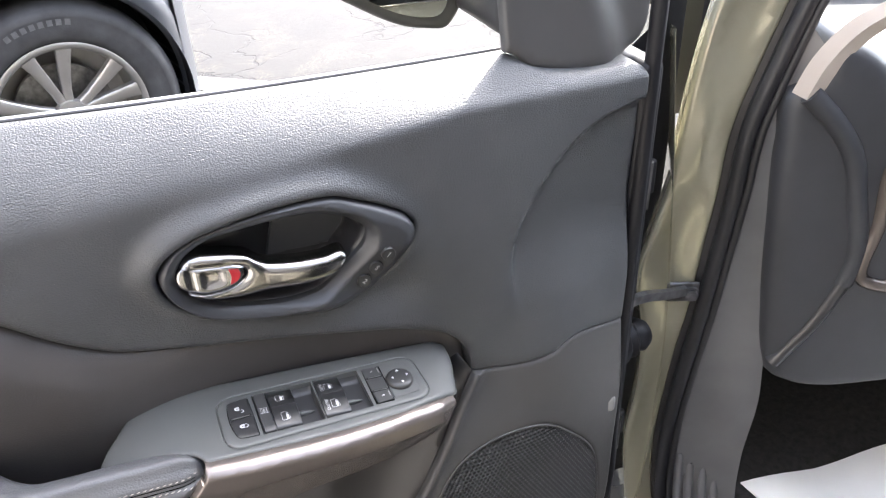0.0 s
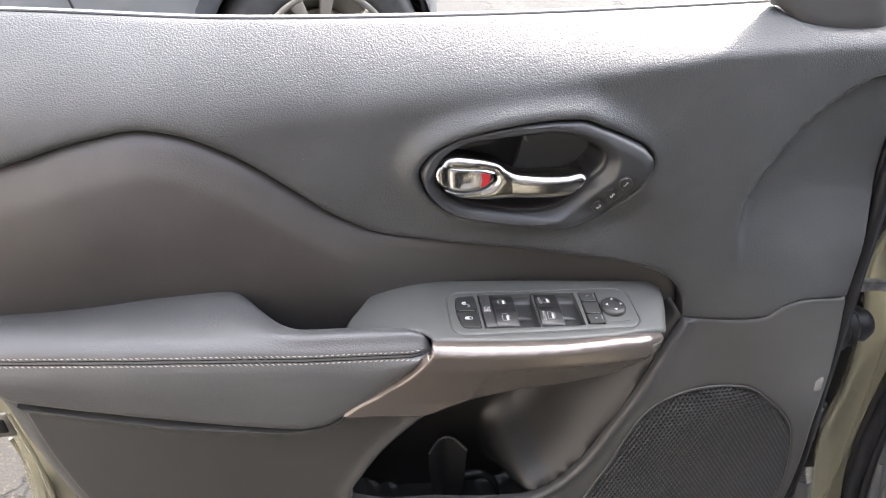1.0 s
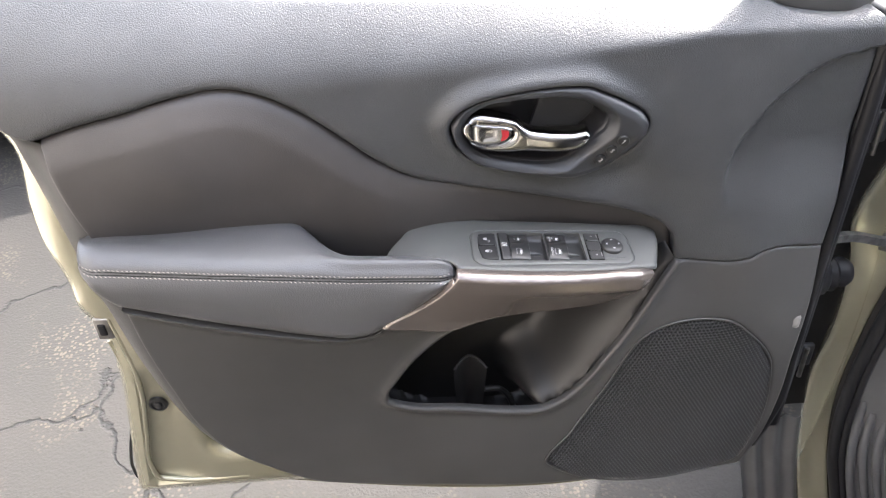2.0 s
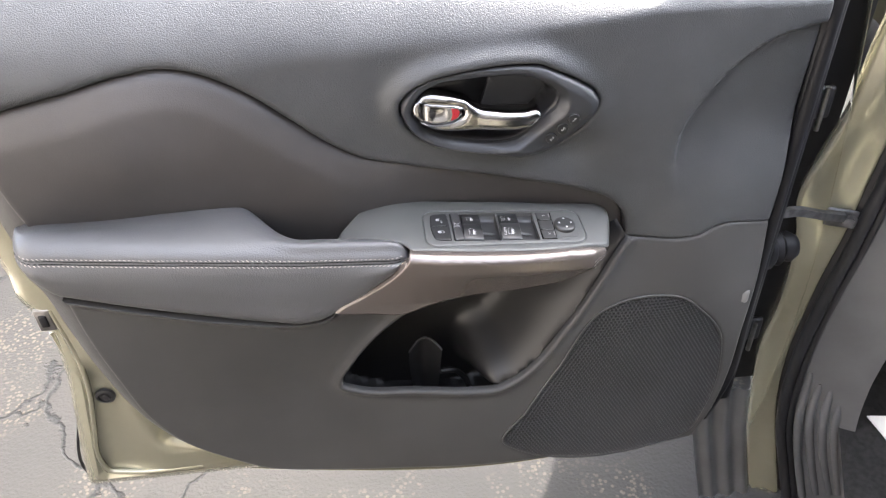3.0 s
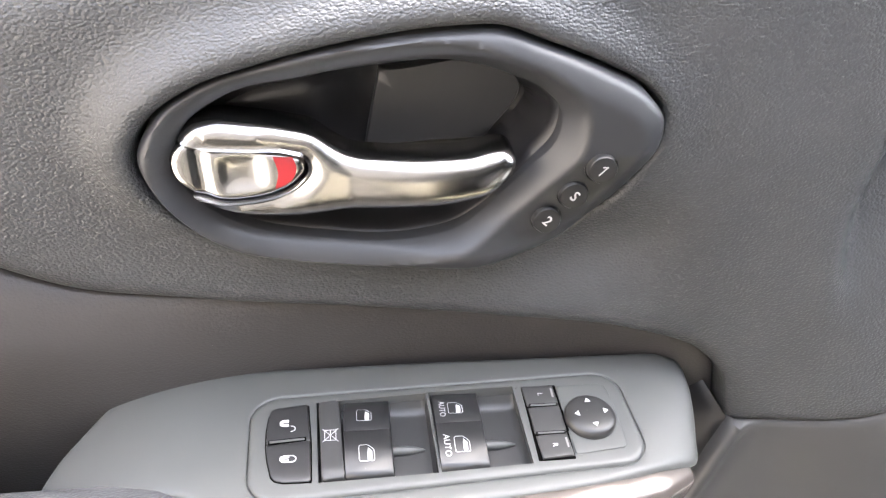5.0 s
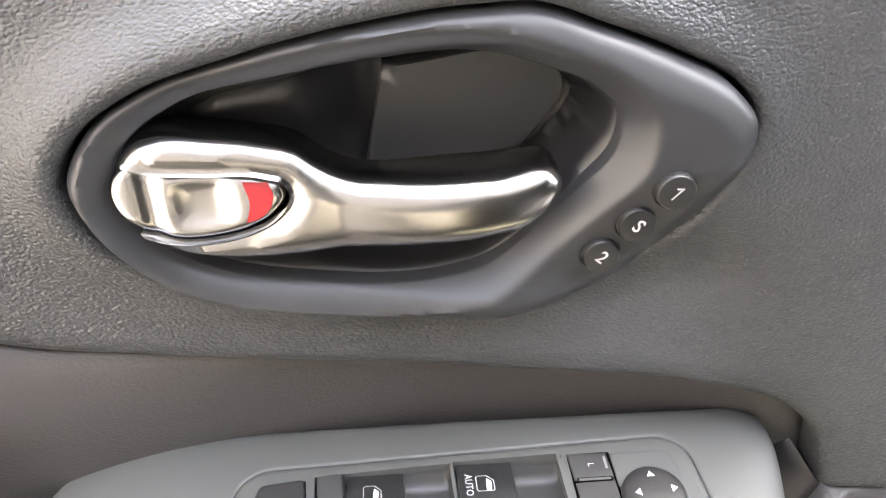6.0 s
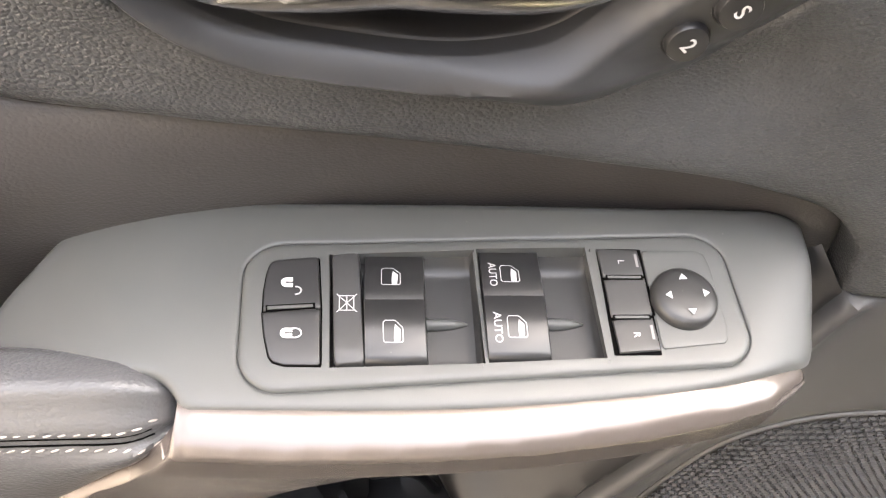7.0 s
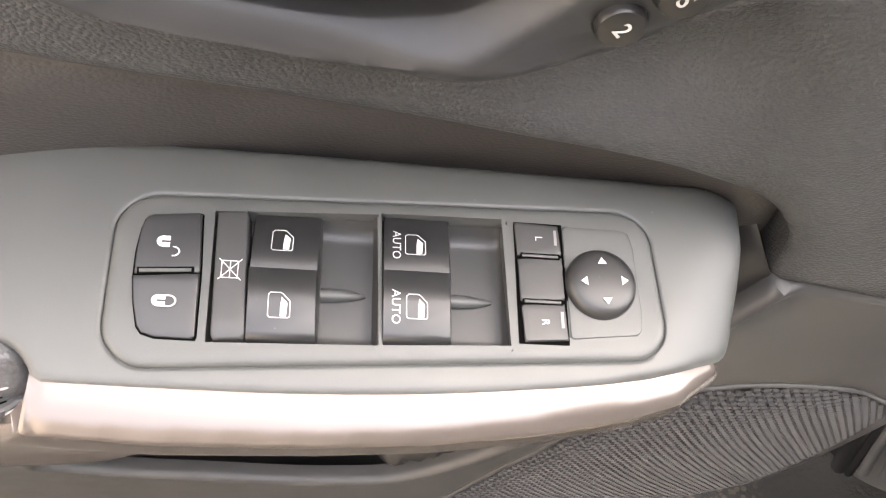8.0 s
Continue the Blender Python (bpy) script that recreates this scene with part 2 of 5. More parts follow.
def patch(name, outer, holes, place, step=0.006, rings=(), skirt=None):
    """A sheet inside a closed outline with holes, bent by place(points, distance to the edge) -> 3D; skirt: a shift by which its edge is drawn back."""
    loops = [outer, *holes]
    pts, edges = [], []
    for lp in loops:
        k = len(pts)
        pts += [tuple(v) for v in lp]
        edges += [(k + i, k + (i + 1) % len(lp)) for i in range(len(lp))]

    def within(q):
        ok = inside(q, outer)
        for h in holes:
            ok &= ~inside(q, h)
        return ok

    def gap(q):
        return np.min([distance(q, lp) for lp in loops], axis=0)

    extra = []
    for r in rings:
        for lp in loops:
            tan = np.roll(lp, -1, 0) - np.roll(lp, 1, 0)
            nor = np.stack([-tan[:, 1], tan[:, 0]], 1)
            nor /= np.maximum(np.linalg.norm(nor, axis=1, keepdims=True), 1e-12)
            for side in (1, -1):
                q = lp + side * nor * r
                q = q[within(q)]
                if len(q):
                    extra.append(q[gap(q) > r * 0.93])
    lo, hi = outer.min(0), outer.max(0)
    gx, gy = np.meshgrid(np.arange(lo[0], hi[0], step), np.arange(lo[1], hi[1], step * 0.87))
    gx[1::2] += step / 2
    q = np.stack([gx.ravel(), gy.ravel()], 1)
    q = q[within(q)]
    if len(q):
        q = q[gap(q) > (max(rings) if rings else 0) + step * 0.45]
        extra.append(q)
    for e in extra:
        pts += [tuple(v) for v in e]
    v2, _, f2, *_ = delaunay_2d_cdt([Vector(v) for v in pts], edges, [], 0, 1e-7)
    v2 = np.array([tuple(v) for v in v2])
    f2 = np.array([f[:3] for f in f2])
    keep = within(v2[f2].mean(1))
    f2 = f2[keep]
    a, b, c = v2[f2[:, 0]], v2[f2[:, 1]], v2[f2[:, 2]]
    area = (b[:, 0] - a[:, 0]) * (c[:, 1] - a[:, 1]) - (b[:, 1] - a[:, 1]) * (c[:, 0] - a[:, 0])
    f2[area < 0] = f2[area < 0][:, ::-1]
    f2 = f2[np.abs(area) > 1e-12]
    v3 = place(v2, gap(v2))
    verts, faces = list(v3), [tuple(f) for f in f2]
    if skirt is not None:
        count = {}
        for f in faces:
            for i in range(3):
                count[(f[i], f[(i + 1) % 3])] = 1
        low = {}
        for (i, j) in list(count):
            if (j, i) not in count:
                for k in (i, j):
                    if k not in low:
                        low[k] = len(verts)
                        verts.append(v3[k] + np.array(skirt(v3[k]) if callable(skirt) else skirt))
                faces.append((j, i, low[i], low[j]))
    return mesh_of(name, verts, faces)


def rounded(d, r):
    """How far a rounded edge of radius r falls back at the distance d from it."""
    k = np.clip(1 - d / r, 0, 1)
    return r * (1 - np.sqrt(np.maximum(1 - k * k, 0)))


def step_up(a, lo, hi):
    k = np.clip((a - lo) / (hi - lo), 0, 1)
    return k * k * (3 - 2 * k)


class Bend:
    """A thin plate bent through points (x, z, depth)."""

    def __init__(self, points):
        p = np.array(points, float)
        self.c, n = p[:, :2], len(p)
        a = np.zeros((n + 3, n + 3))
        a[:n, :n] = self.phi(np.linalg.norm(self.c[:, None] - self.c[None], axis=2)) + np.eye(n) * 1e-4
        a[:n, n], a[:n, n + 1:] = 1, self.c
        a[n:, :n] = a[:n, n:].T
        self.w = np.linalg.solve(a, np.r_[p[:, 2], 0, 0, 0])

    def phi(self, r):
        return r * r * np.log(r + 1e-9)

    def __call__(self, q):
        r = np.linalg.norm(q[:, None] - self.c[None], axis=2)
        return self.phi(r) @ self.w[:-3] + self.w[-3] + q @ self.w[-2:]


LEAN = 0.044


def on_door(x, depth, z):
    """A place on the door: along it, away from the car's inside, up."""
    x, depth, z = np.broadcast_arrays(np.asarray(x, float), np.asarray(depth, float), np.asarray(z, float))
    return np.stack([x, depth + LEAN * (z - 0.8), z], -1)


def tube(points, radius, sides=8, closed=False):
    """A round bar along 3D points; radius is one number or one for each point."""
    p = np.array(points, float)
    n = len(p)
    r = np.broadcast_to(np.asarray(radius, float), (n,))
    verts, faces = [], []
    tan = np.gradient(p, axis=0)
    if closed:
        tan = np.roll(p, -1, 0) - np.roll(p, 1, 0)
    tan /= np.linalg.norm(tan, axis=1, keepdims=True)
    side = np.cross(tan[0], (0.13, 0.21, 0.97))
    side /= np.linalg.norm(side)
    for i in range(n):
        side = side - tan[i] * (side @ tan[i])
        side /= np.linalg.norm(side)
        up = np.cross(tan[i], side)
        for k in range(sides):
            w = 2 * math.pi * k / sides
            verts.append(p[i] + r[i] * (math.cos(w) * side + math.sin(w) * up))
    for i in range(n if closed else n - 1):
        j = (i + 1) % n
        for k in range(sides):
            m = (k + 1) % sides
            faces.append((i * sides + k, i * sides + m, j * sides + m, j * sides + k))
    if not closed:
        faces += [tuple(range(sides))[::-1], tuple((n - 1) * sides + k for k in range(sides))]
    return mesh_of("tube", verts, faces)


def loft(rows, closed=False):
    """A skin over rows of 3D points of equal length."""
    g = np.array(rows, float)
    n, m = g.shape[:2]
    faces = [(i * m + j, i * m + (j + 1) % m, (i + 1) * m + (j + 1) % m, (i + 1) * m + j) for i in range(n - 1) for j in range(m if closed else m - 1)]
    return mesh_of("loft", g.reshape(-1, 3), faces)


def block(lo, hi, bevel=0.002, m=None, segments=2):
    bm = bmesh.new()
    bmesh.ops.create_cube(bm, size=1)
    lo, hi = Vector(lo), Vector(hi)
    for v in bm.verts:
        v.co = Vector([(lo[i] + hi[i]) / 2 + v.co[i] * (hi[i] - lo[i]) for i in range(3)])
    if bevel:
        bmesh.ops.bevel(bm, geom=bm.edges[:], offset=bevel, segments=segments, profile=0.5, affect="EDGES")
    if m is not None:
        bm.transform(m)
    return bm


def disc(profile, m, sides=32):
    """A turned body from (radius, height) rows about its own z."""
    rows = [[(r * math.cos(2 * math.pi * k / sides), r * math.sin(2 * math.pi * k / sides), h) for k in range(sides)] for r, h in profile]
    me = loft(rows, True)
    me.transform(m)
    return me

# ---- ground ----


def asphalt():
    m = bpy.data.materials.new("old_asphalt")
    m.use_nodes = True
    t = m.node_tree
    n, l = t.nodes, t.links
    p = n["Principled BSDF"]
    p.inputs["Roughness"].default_value = 0.85
    co = n.new("ShaderNodeTexCoord")

    def noise_of(scale, detail=6):
        v = n.new("ShaderNodeTexNoise")
        v.inputs["Scale"].default_value, v.inputs["Detail"].default_value = scale, detail
        l.new(co.outputs["Object"], v.inputs["Vector"])
        return v

    def ranged(src, a, b, c, d):
        r = n.new("ShaderNodeMapRange")
        for k, v in zip(("From Min", "From Max", "To Min", "To Max"), (a, b, c, d)):
            r.inputs[k].default_value = v
        l.new(src, r.inputs["Value"])
        return r.outputs["Result"]

    def blend(fac, a, b, kind="MIX"):
        x = n.new("ShaderNodeMix")
        x.data_type, x.blend_type = "RGBA", kind
        for s, v in (("A", a), ("B", b)):
            if isinstance(v, tuple):
                x.inputs[s].default_value = (*v, 1)
            else:
                l.new(v, x.inputs[s])
        l.new(fac, x.inputs["Factor"])
        return x.outputs["Result"]

    base = blend(ranged(noise_of(1.3).outputs["Fac"], 0.35, 0.65, 0, 1), (0.0118, 0.0110, 0.0100), (0.0195, 0.0176, 0.0150))
    stones = n.new("ShaderNodeTexVoronoi")
    stones.inputs["Scale"].default_value = 95
    l.new(co.outputs["Object"], stones.inputs["Vector"])
    pale = n.new("ShaderNodeMath")
    pale.operation = "MULTIPLY"
    l.new(ranged(stones.outputs["Distance"], 0.42, 0.3, 0, 1), pale.inputs[0])
    l.new(ranged(noise_of(4.0).outputs["Fac"], 0.5, 0.58, 0, 0.9), pale.inputs[1])
    base = blend(pale.outputs[0], base, (0.062, 0.051, 0.036))
    base = blend(ranged(noise_of(160).outputs["Fac"], 0.3, 0.7, 0, 0.35), base, (0.016, 0.015, 0.014))
    warp = noise_of(5)
    mixed = n.new("ShaderNodeMix")
    mixed.data_type, mixed.blend_type = "RGBA", "LINEAR_LIGHT"
    mixed.inputs["Factor"].default_value = 0.16
    l.new(co.outputs["Object"], mixed.inputs["A"])
    l.new(warp.outputs["Color"], mixed.inputs["B"])
    crack = n.new("ShaderNodeTexVoronoi")
    crack.feature = "DISTANCE_TO_EDGE"
    crack.inputs["Scale"].default_value = 2.1
    l.new(mixed.outputs["Result"], crack.inputs["Vector"])
    line = ranged(crack.outputs["Distance"], 0.004, 0.017, 1, 0)
    some = n.new("ShaderNodeMath")
    some.operation = "MULTIPLY"
    l.new(line, some.inputs[0])
    l.new(ranged(noise_of(0.9).outputs["Fac"], 0.42, 0.55, 0, 1), some.inputs[1])
    base = blend(some.outputs[0], base, (0.005, 0.0048, 0.0045))
    l.new(base, p.inputs["Base Color"])
    b = n.new("ShaderNodeBump")
    b.inputs["Strength"].default_value, b.inputs["Distance"].default_value = 0.5, 0.004
    l.new(noise_of(140).outputs["Fac"], b.inputs["Height"])
    c = n.new("ShaderNodeBump")
    c.inputs["Strength"].default_value, c.inputs["Distance"].default_value = 0.8, 0.006
    c.invert = True
    l.new(some.outputs[0], c.inputs["Height"])
    l.new(b.outputs["Normal"], c.inputs["Normal"])
    l.new(c.outputs["Normal"], p.inputs["Normal"])
    return m


span = np.linspace(-1, 1, 41)
span = np.sign(span) * np.abs(span) ** 4 * 400
rows = [[(x, y, 0.004 * math.sin(x * 1.3) * math.cos(y * 1.7) if abs(x) + abs(y) < 20 else 0.0) for x in span] for y in span]
ground = part("ground", loft(rows), asphalt())
tagged(ground, "old cracked grey asphalt of a parking lot", "ground", kind="structure")

# a worn parking line on the asphalt
line_mesh = patch("line", curve([(-0.30, 3.38), (1.05, 2.32), (1.14, 2.43), (-0.21, 3.49)], 0.05, True, (0, 1, 2, 3)), [], lambda q, d: np.stack([q[:, 0], q[:, 1], 0.008 + 0 * d], 1), 0.05)
tagged(part("parking_line", line_mesh, material("worn_white_paint", (0.7, 0.69, 0.66), 0.8, vary=0.15, vary_scale=30, bump=(("noise", 160, 0.5, 0.003),))), "worn white parking line painted on asphalt", "marking", kind="structure")

# ---- the open door ----
door = thing("car", (0.6, 0.1, 0.0), "olive-green car with its front door open, black grained door panel", "car")

BELT = [(-0.67, 1.160), (-0.60, 1.150), (-0.45, 1.138), (-0.30, 1.121), (-0.15, 1.111), (0.0, 1.1045), (0.10, 1.102), (0.178, 1.1005)]
BORDER = [(-0.554, 1.013), (-0.521, 1.023), (-0.463, 1.035), (-0.404, 1.048), (-0.359, 1.051), (-0.332, 1.044), (-0.296, 1.024), (-0.250, 0.986), (-0.214, 0.954), (-0.188, 0.9365), (-0.135, 0.9200), (-0.064, 0.9030), (0.0, 0.8868), (0.065, 0.868), (0.100, 0.849), (0.113, 0.832), (0.119, 0.801)]
SEAM = [(0.119, 0.801), (0.197, 0.799), (0.206, 0.8005), (0.216, 0.806), (0.302, 0.796)]
BEZEL = [(-0.138, 0.995), (-0.129, 1.0085), (-0.110, 1.0190), (-0.085, 1.0245), (-0.052, 1.0290), (-0.014, 1.0302), (0.003, 1.0285), (0.020, 1.0205), (0.044, 1.0075), (0.0605, 0.996), (0.0675, 0.985), (0.0655, 0.9725), (0.0565, 0.9585), (0.0400, 0.9410), (0.0230, 0.9288), (0.0055, 0.9248), (-0.0125, 0.9257), (-0.0420, 0.9312), (-0.0700, 0.9370), (-0.0890, 0.9418), (-0.109, 0.9488), (-0.126, 0.9628), (-0.1360, 0.9800)]
ARC = [(0.330, 1.046), (0.300, 1.043), (0.262, 1.036), (0.222, 1.014), (0.186, 0.974), (0.167, 0.942), (0.160, 0.906), (0.163, 0.87), (0.172, 0.83), (0.18, 0.78), (0.34, 0.78)]

upper_bend = Bend([(-.67, 1.04, -.014), (-.541, 1.026, -.02), (-.35, 1.045, -.014), (-.22, 1.043, -.005), (-.06, 1.053, 0), (.125, 1.07, .004), (.30, 1.062, .014),
                   (-.22, .99, -.008), (-.2, .94, -.004), (.09, 1.0, -.001), (.28, 1.0, .010), (.1, .93, -.001), (.28, .93, .012), (0, .89, .002), (.13, .86, 0),
                   (.2, .85, -.006), (.3, .85, .012), (.12, .80, 0), (.205, .80, -.01), (.3, .79, .012)])
CREASE = [(-0.70, 1.035), (-0.28, 1.042), (-0.18, 1.046), (-0.06, 1.053), (0.035, 1.062), (0.125, 1.0702), (0.20, 1.069), (0.32, 1.062)]
SHOULDER = [(-0.70, 1.165), (-0.60, 1.150), (-0.45, 1.138), (-0.30, 1.121), (-0.15, 1.111), (0.0, 1.1045), (0.10, 1.102), (0.178, 1.1005), (0.32, 1.098)]
bezel_loop = curve(BEZEL, 0.003, True)
arc_loop = curve(ARC, 0.006, True, (0, 9, 10))


def upper_depth(q):
    zc = np.interp(q[:, 0], *np.array(CREASE).T)
    zb = np.interp(q[:, 0], *np.array(SHOULDER).T)
    low = upper_bend(np.stack([q[:, 0], np.minimum(q[:, 1], zc)], 1))
    t = np.clip((q[:, 1] - zc) / (zb - zc), 0, 1.05)
    bow = np.interp(q[:, 0], [-0.6, -0.25, 0.0, 0.12], [1.9, 1.7, 1.35, 1.15])
    d = low + (0.045 - low) * t ** bow
    near = distance(q, bezel_loop)
    lift = np.clip((q[:, 1] - 0.955) / 0.06, 0, 1) * np.clip((0.07 - q[:, 0]) / 0.06, 0, 1)
    d -= 0.009 * np.exp(-((near - 0.007) / 0.011) ** 2) * lift + 0.003 * np.exp(-(near / 0.014) ** 2)
    d += 0.010 * np.exp(-(((q[:, 0] - 0.005) / 0.065) ** 4 + ((q[:, 1] - 0.930 + 0.15 * q[:, 0]) / 0.022) ** 2))
    dip = inside(q, arc_loop) * step_up(distance(q, arc_loop), 0, 0.009) * step_up(q[:, 1], 0.85, 0.95)
    return d + 0.014 * dip


belt_line = curve(BELT, 0.005)
border_line = curve(BORDER, 0.004)
seam_line = curve(SEAM, 0.004)
front_edge = curve([(0.302, 0.796), (0.306, 0.866), (0.310, 0.97), (0.313, 1.046), (0.312, 1.066), (0.300, 1.0755), (0.273, 1.0755), (0.231, 1.079), (0.197, 1.088), (0.178, 1.1005)], 0.004)
rear_edge = curve([(-0.67, 1.160), (-0.605, 1.06), (-0.575, 1.02), (-0.554, 1.013)], 0.006)
upper_outline = np.concatenate([border_line[:-1], seam_line[:-1], front_edge[:-1], belt_line[::-1][:-1], rear_edge[:-1]])
opening = curve(np.array(BEZEL) + 0.018 * (np.array(BEZEL) - np.array(BEZEL).mean(0)), 0.004, True)


def upper_place(q, d):
    hem = distance(q, border_line, False)
    roll = np.interp(q[:, 0], [-0.25, -0.12, 0.05], [1.0, 0.55, 0.45])
    return on_door(q[:, 0], upper_depth(q) + np.maximum(rounded(d, 0.004), rounded(hem, 0.011) * roll), q[:, 1])


upper = part("upper_panel", patch("upper", upper_outline, [opening], upper_place, 0.005, (0.0008, 0.002, 0.004, 0.007, 0.011), lambda v: (0, 0.002, -0.02) if v[2] > 1.09 else (0, 0.036, 0)), GRAINED, door, "black grained soft vinyl upper panel")

insert_bend = Bend([(-.545, 1.026, -.02), (-.45, 1.04, -.02), (-.35, 1.05, -.014), (-.24, .99, -.01), (-.19, .935, -.006), (0, .888, .004), (.1, .845, .004), (-.55, .88, -.0),
                    (-.4, .88, .008), (-.318, .875, .012), (-.25, .85, .014), (-.1, .84, .02), (.05, .83, .016), (.11, .81, .008), (-.42, .96, -.024), (-.28, .94, -.008)])
insert_low = curve([(0.119, 0.801), (0.10, 0.806), (0.06, 0.800), (0.0, 0.785), (-0.10, 0.768), (-0.30, 0.785), (-0.48, 0.83), (-0.537, 0.86)], 0.006)
insert_rear = curve([(-0.537, 0.86), (-0.548, 0.93), (-0.554, 1.013)], 0.006)
insert_outline = np.concatenate([border_line[:-1], insert_low[:-1], insert_rear[:-1]])[::-1]


def insert_place(q, d):
    top = distance(q, border_line, False)
    return on_door(q[:, 0], insert_bend(q) + 0.0035 + 0.0075 * np.clip((q[:, 0] + 0.12) / 0.1, 0, 1) - 0.010 * step_up(top, 0.0, 0.035) * (q[:, 0] < 0.2) * np.clip((-0.12 - q[:, 0]) / 0.1, 0, 1) + np.maximum(rounded(d, 0.005), rounded(top, 0.012) * np.interp(q[:, 0], [-0.25, -0.1], [1.0, 0.4])), q[:, 1])


part("insert_panel", patch("insert", insert_outline, [], insert_place, 0.006, (0.0008, 0.002, 0.004, 0.008, 0.012), (0, 0.02, 0)), SMOOTH_VINYL, door, "smooth dark brown-black vinyl insert")

lower_bend = Bend([(-.51, .82, -.05), (-.35, .77, -.055), (-.23, .775, -.055), (-.236, .64, -.025), (-.49, .62, -.028), (-.40, .47, -.012), (-.28, .43, -.012), (-.15, .5, -.025), (-.03, .49, -.03),
                   (.1, .45, -.015), (.25, .42, .008), (.21, .70, -.012), (.1, .72, -.012), (.12, .80, 0), (.205, .80, -.01), (.3, .79, .012), (.3, .6, .012), (0, .6, -.022)])
RIM = [(-0.512, 0.826), (-0.452, 0.808), (-0.393, 0.792), (-0.331, 0.778), (-0.268, 0.7665), (-0.241, 0.770), (-0.228, 0.778)]
POCKET = [(-0.110, 0.772), (-0.135, 0.762), (-0.1525, 0.750), (-0.1640, 0.7415), (-0.1905, 0.7150), (-0.2213, 0.6655), (-0.2342, 0.6380), (-0.2345, 0.6265), (-0.222, 0.6190), (-0.1426, 0.6080), (-0.0738, 0.5975), (-0.0383, 0.5965), (-0.0123, 0.6080), (0.0161, 0.6350), (0.0427, 0.6740), (0.0740, 0.7230), (0.1060, 0.7790), (0.119, 0.801)]
GRILLE = [(-0.028, 0.489), (0.003, 0.545), (0.042, 0.612), (0.103, 0.704), (0.130, 0.7135), (0.2, 0.707), (0.228, 0.680), (0.270, 0.617), (0.277, 0.585), (0.272, 0.468), (0.253, 0.425), (0.227, 0.4185), (-0.020, 0.481)]
rim_line, pocket_line = curve(RIM, 0.004), curve(POCKET, 0.003)
grille_loop = curve(GRILLE, 0.004, True)
foot = curve([(0.302, 0.796), (0.305, 0.704), (0.303, 0.625), (0.301, 0.537), (0.290, 0.470), (0.266, 0.408), (0.191, 0.413), (0.016, 0.440), (-0.147, 0.447), (-0.269, 0.449), (-0.356, 0.464), (-0.406, 0.497), (-0.452, 0.541), (-0.482, 0.602), (-0.497, 0.68), (-0.508, 0.759), (-0.512, 0.826)], 0.006, False, (5,))
lower_outline = np.concatenate([seam_line[:-1], foot[:-1], rim_line, pocket_line[:-1]])


def lower_place(q, d):
    mouth = distance(q, pocket_line, False)
    lip = 0.0085 * np.exp(-(mouth / 0.009) ** 2) + 0.009 * np.exp(-(distance(q, rim_line, False) / 0.006) ** 2)
    return on_door(q[:, 0], lower_bend(q) - lip + np.maximum(rounded(d, 0.004), rounded(mouth, 0.009)), q[:, 1])


part("lower_panel", patch("lower", lower_outline[::-1], [grille_loop], lower_place, 0.007, (0.0008, 0.002, 0.004, 0.0065, 0.010), lambda v: (0, 0.006, -0.002) if 0.575 < v[2] < 0.81 and -0.25 < v[0] < 0.1225 else (0, 0.03, 0)), PLASTIC, door, "dark moulded plastic lower panel")

# the pocket behind the lower panel
bin_low = curve([(-0.12, 0.80), (-0.165, 0.755), (-0.225, 0.69), (-0.262, 0.64), (-0.262, 0.55), (-0.05, 0.515), (0.03, 0.55), (0.06, 0.64), (0.09, 0.72), (0.119, 0.801)], 0.005)
bin_loop = np.concatenate([bin_low, curve([(0.119, 0.801), (0.10, 0.83), (-0.05, 0.815), (-0.12, 0.80)], 0.006)[1:-1]])
right_wall = curve(POCKET[11:], 0.004)


def slope_depth(q):
    return 0.002 + 0.092 * step_up(distance(q, right_wall, False) / np.interp(q[:, 1], [0.61, 0.70], [0.056, 0.078]), -0.08, 1.0)


def bin_place(q, d):
    edge = 0.003 + 0.027 * step_up(q[:, 1], 0.57, 0.63)
    return on_door(q[:, 0], lower_bend(q) + np.minimum(edge + (0.096 - edge) * step_up(distance(q, bin_low, False), 0, 0.02), slope_depth(q)), q[:, 1])


part("door_pocket", patch("bin", bin_loop, [], bin_place, 0.006, (0.002, 0.005)), SHADED_POCKET, door, "deep map pocket with a bottle holder, coloured dark for its shade")
rows = []
for drop, xl, xr in ((0.0, -0.148, -0.105), (0.008, -0.149, -0.1055), (0.03, -0.149, -0.108), (0.06, -0.147, -0.111), (0.085, -0.144, -0.118), (0.105, -0.142, -0.127)):
    s = np.linspace(0, 1, 14)
    rows.append(on_door(xl + (xr - xl) * s, 0.030 + 0.014 * np.sin(math.pi * s) - 0.006 * s, 0.606 + 0.025 * np.sin(math.pi * (0.15 + 0.62 * s)) - drop))
holder = part("bottle_holder", loft(rows), SHADED_POCKET, door, "curved plastic bottle holder")
part("holder_lip", tube(rows[0], 0.0018, 8), SHADED_POCKET, holder)
ring = curve([on_door(x, d, z) for x, d, z in ((-0.108, 0.030, 0.578), (-0.088, 0.032, 0.575), (-0.078, 0.034, 0.563), (-0.067, 0.036, 0.530))], 0.004)
part("bottle_ring", tube(ring, 0.004, 8), SHADED_POCKET, holder)

# speaker grille: a backing and a web of small six-sided holes
part("speaker_backing", patch("backing", grille_loop, [], lambda q, d: on_door(q[:, 0], lower_bend(q) + 0.005, q[:, 1]), 0.015), SHADED_POCKET, door)
part("grille_frame", tube(on_door(grille_loop[:, 0], lower_bend(grille_loop) + 0.0006, grille_loop[:, 1]), 0.0016, 8, True), PLASTIC, door)


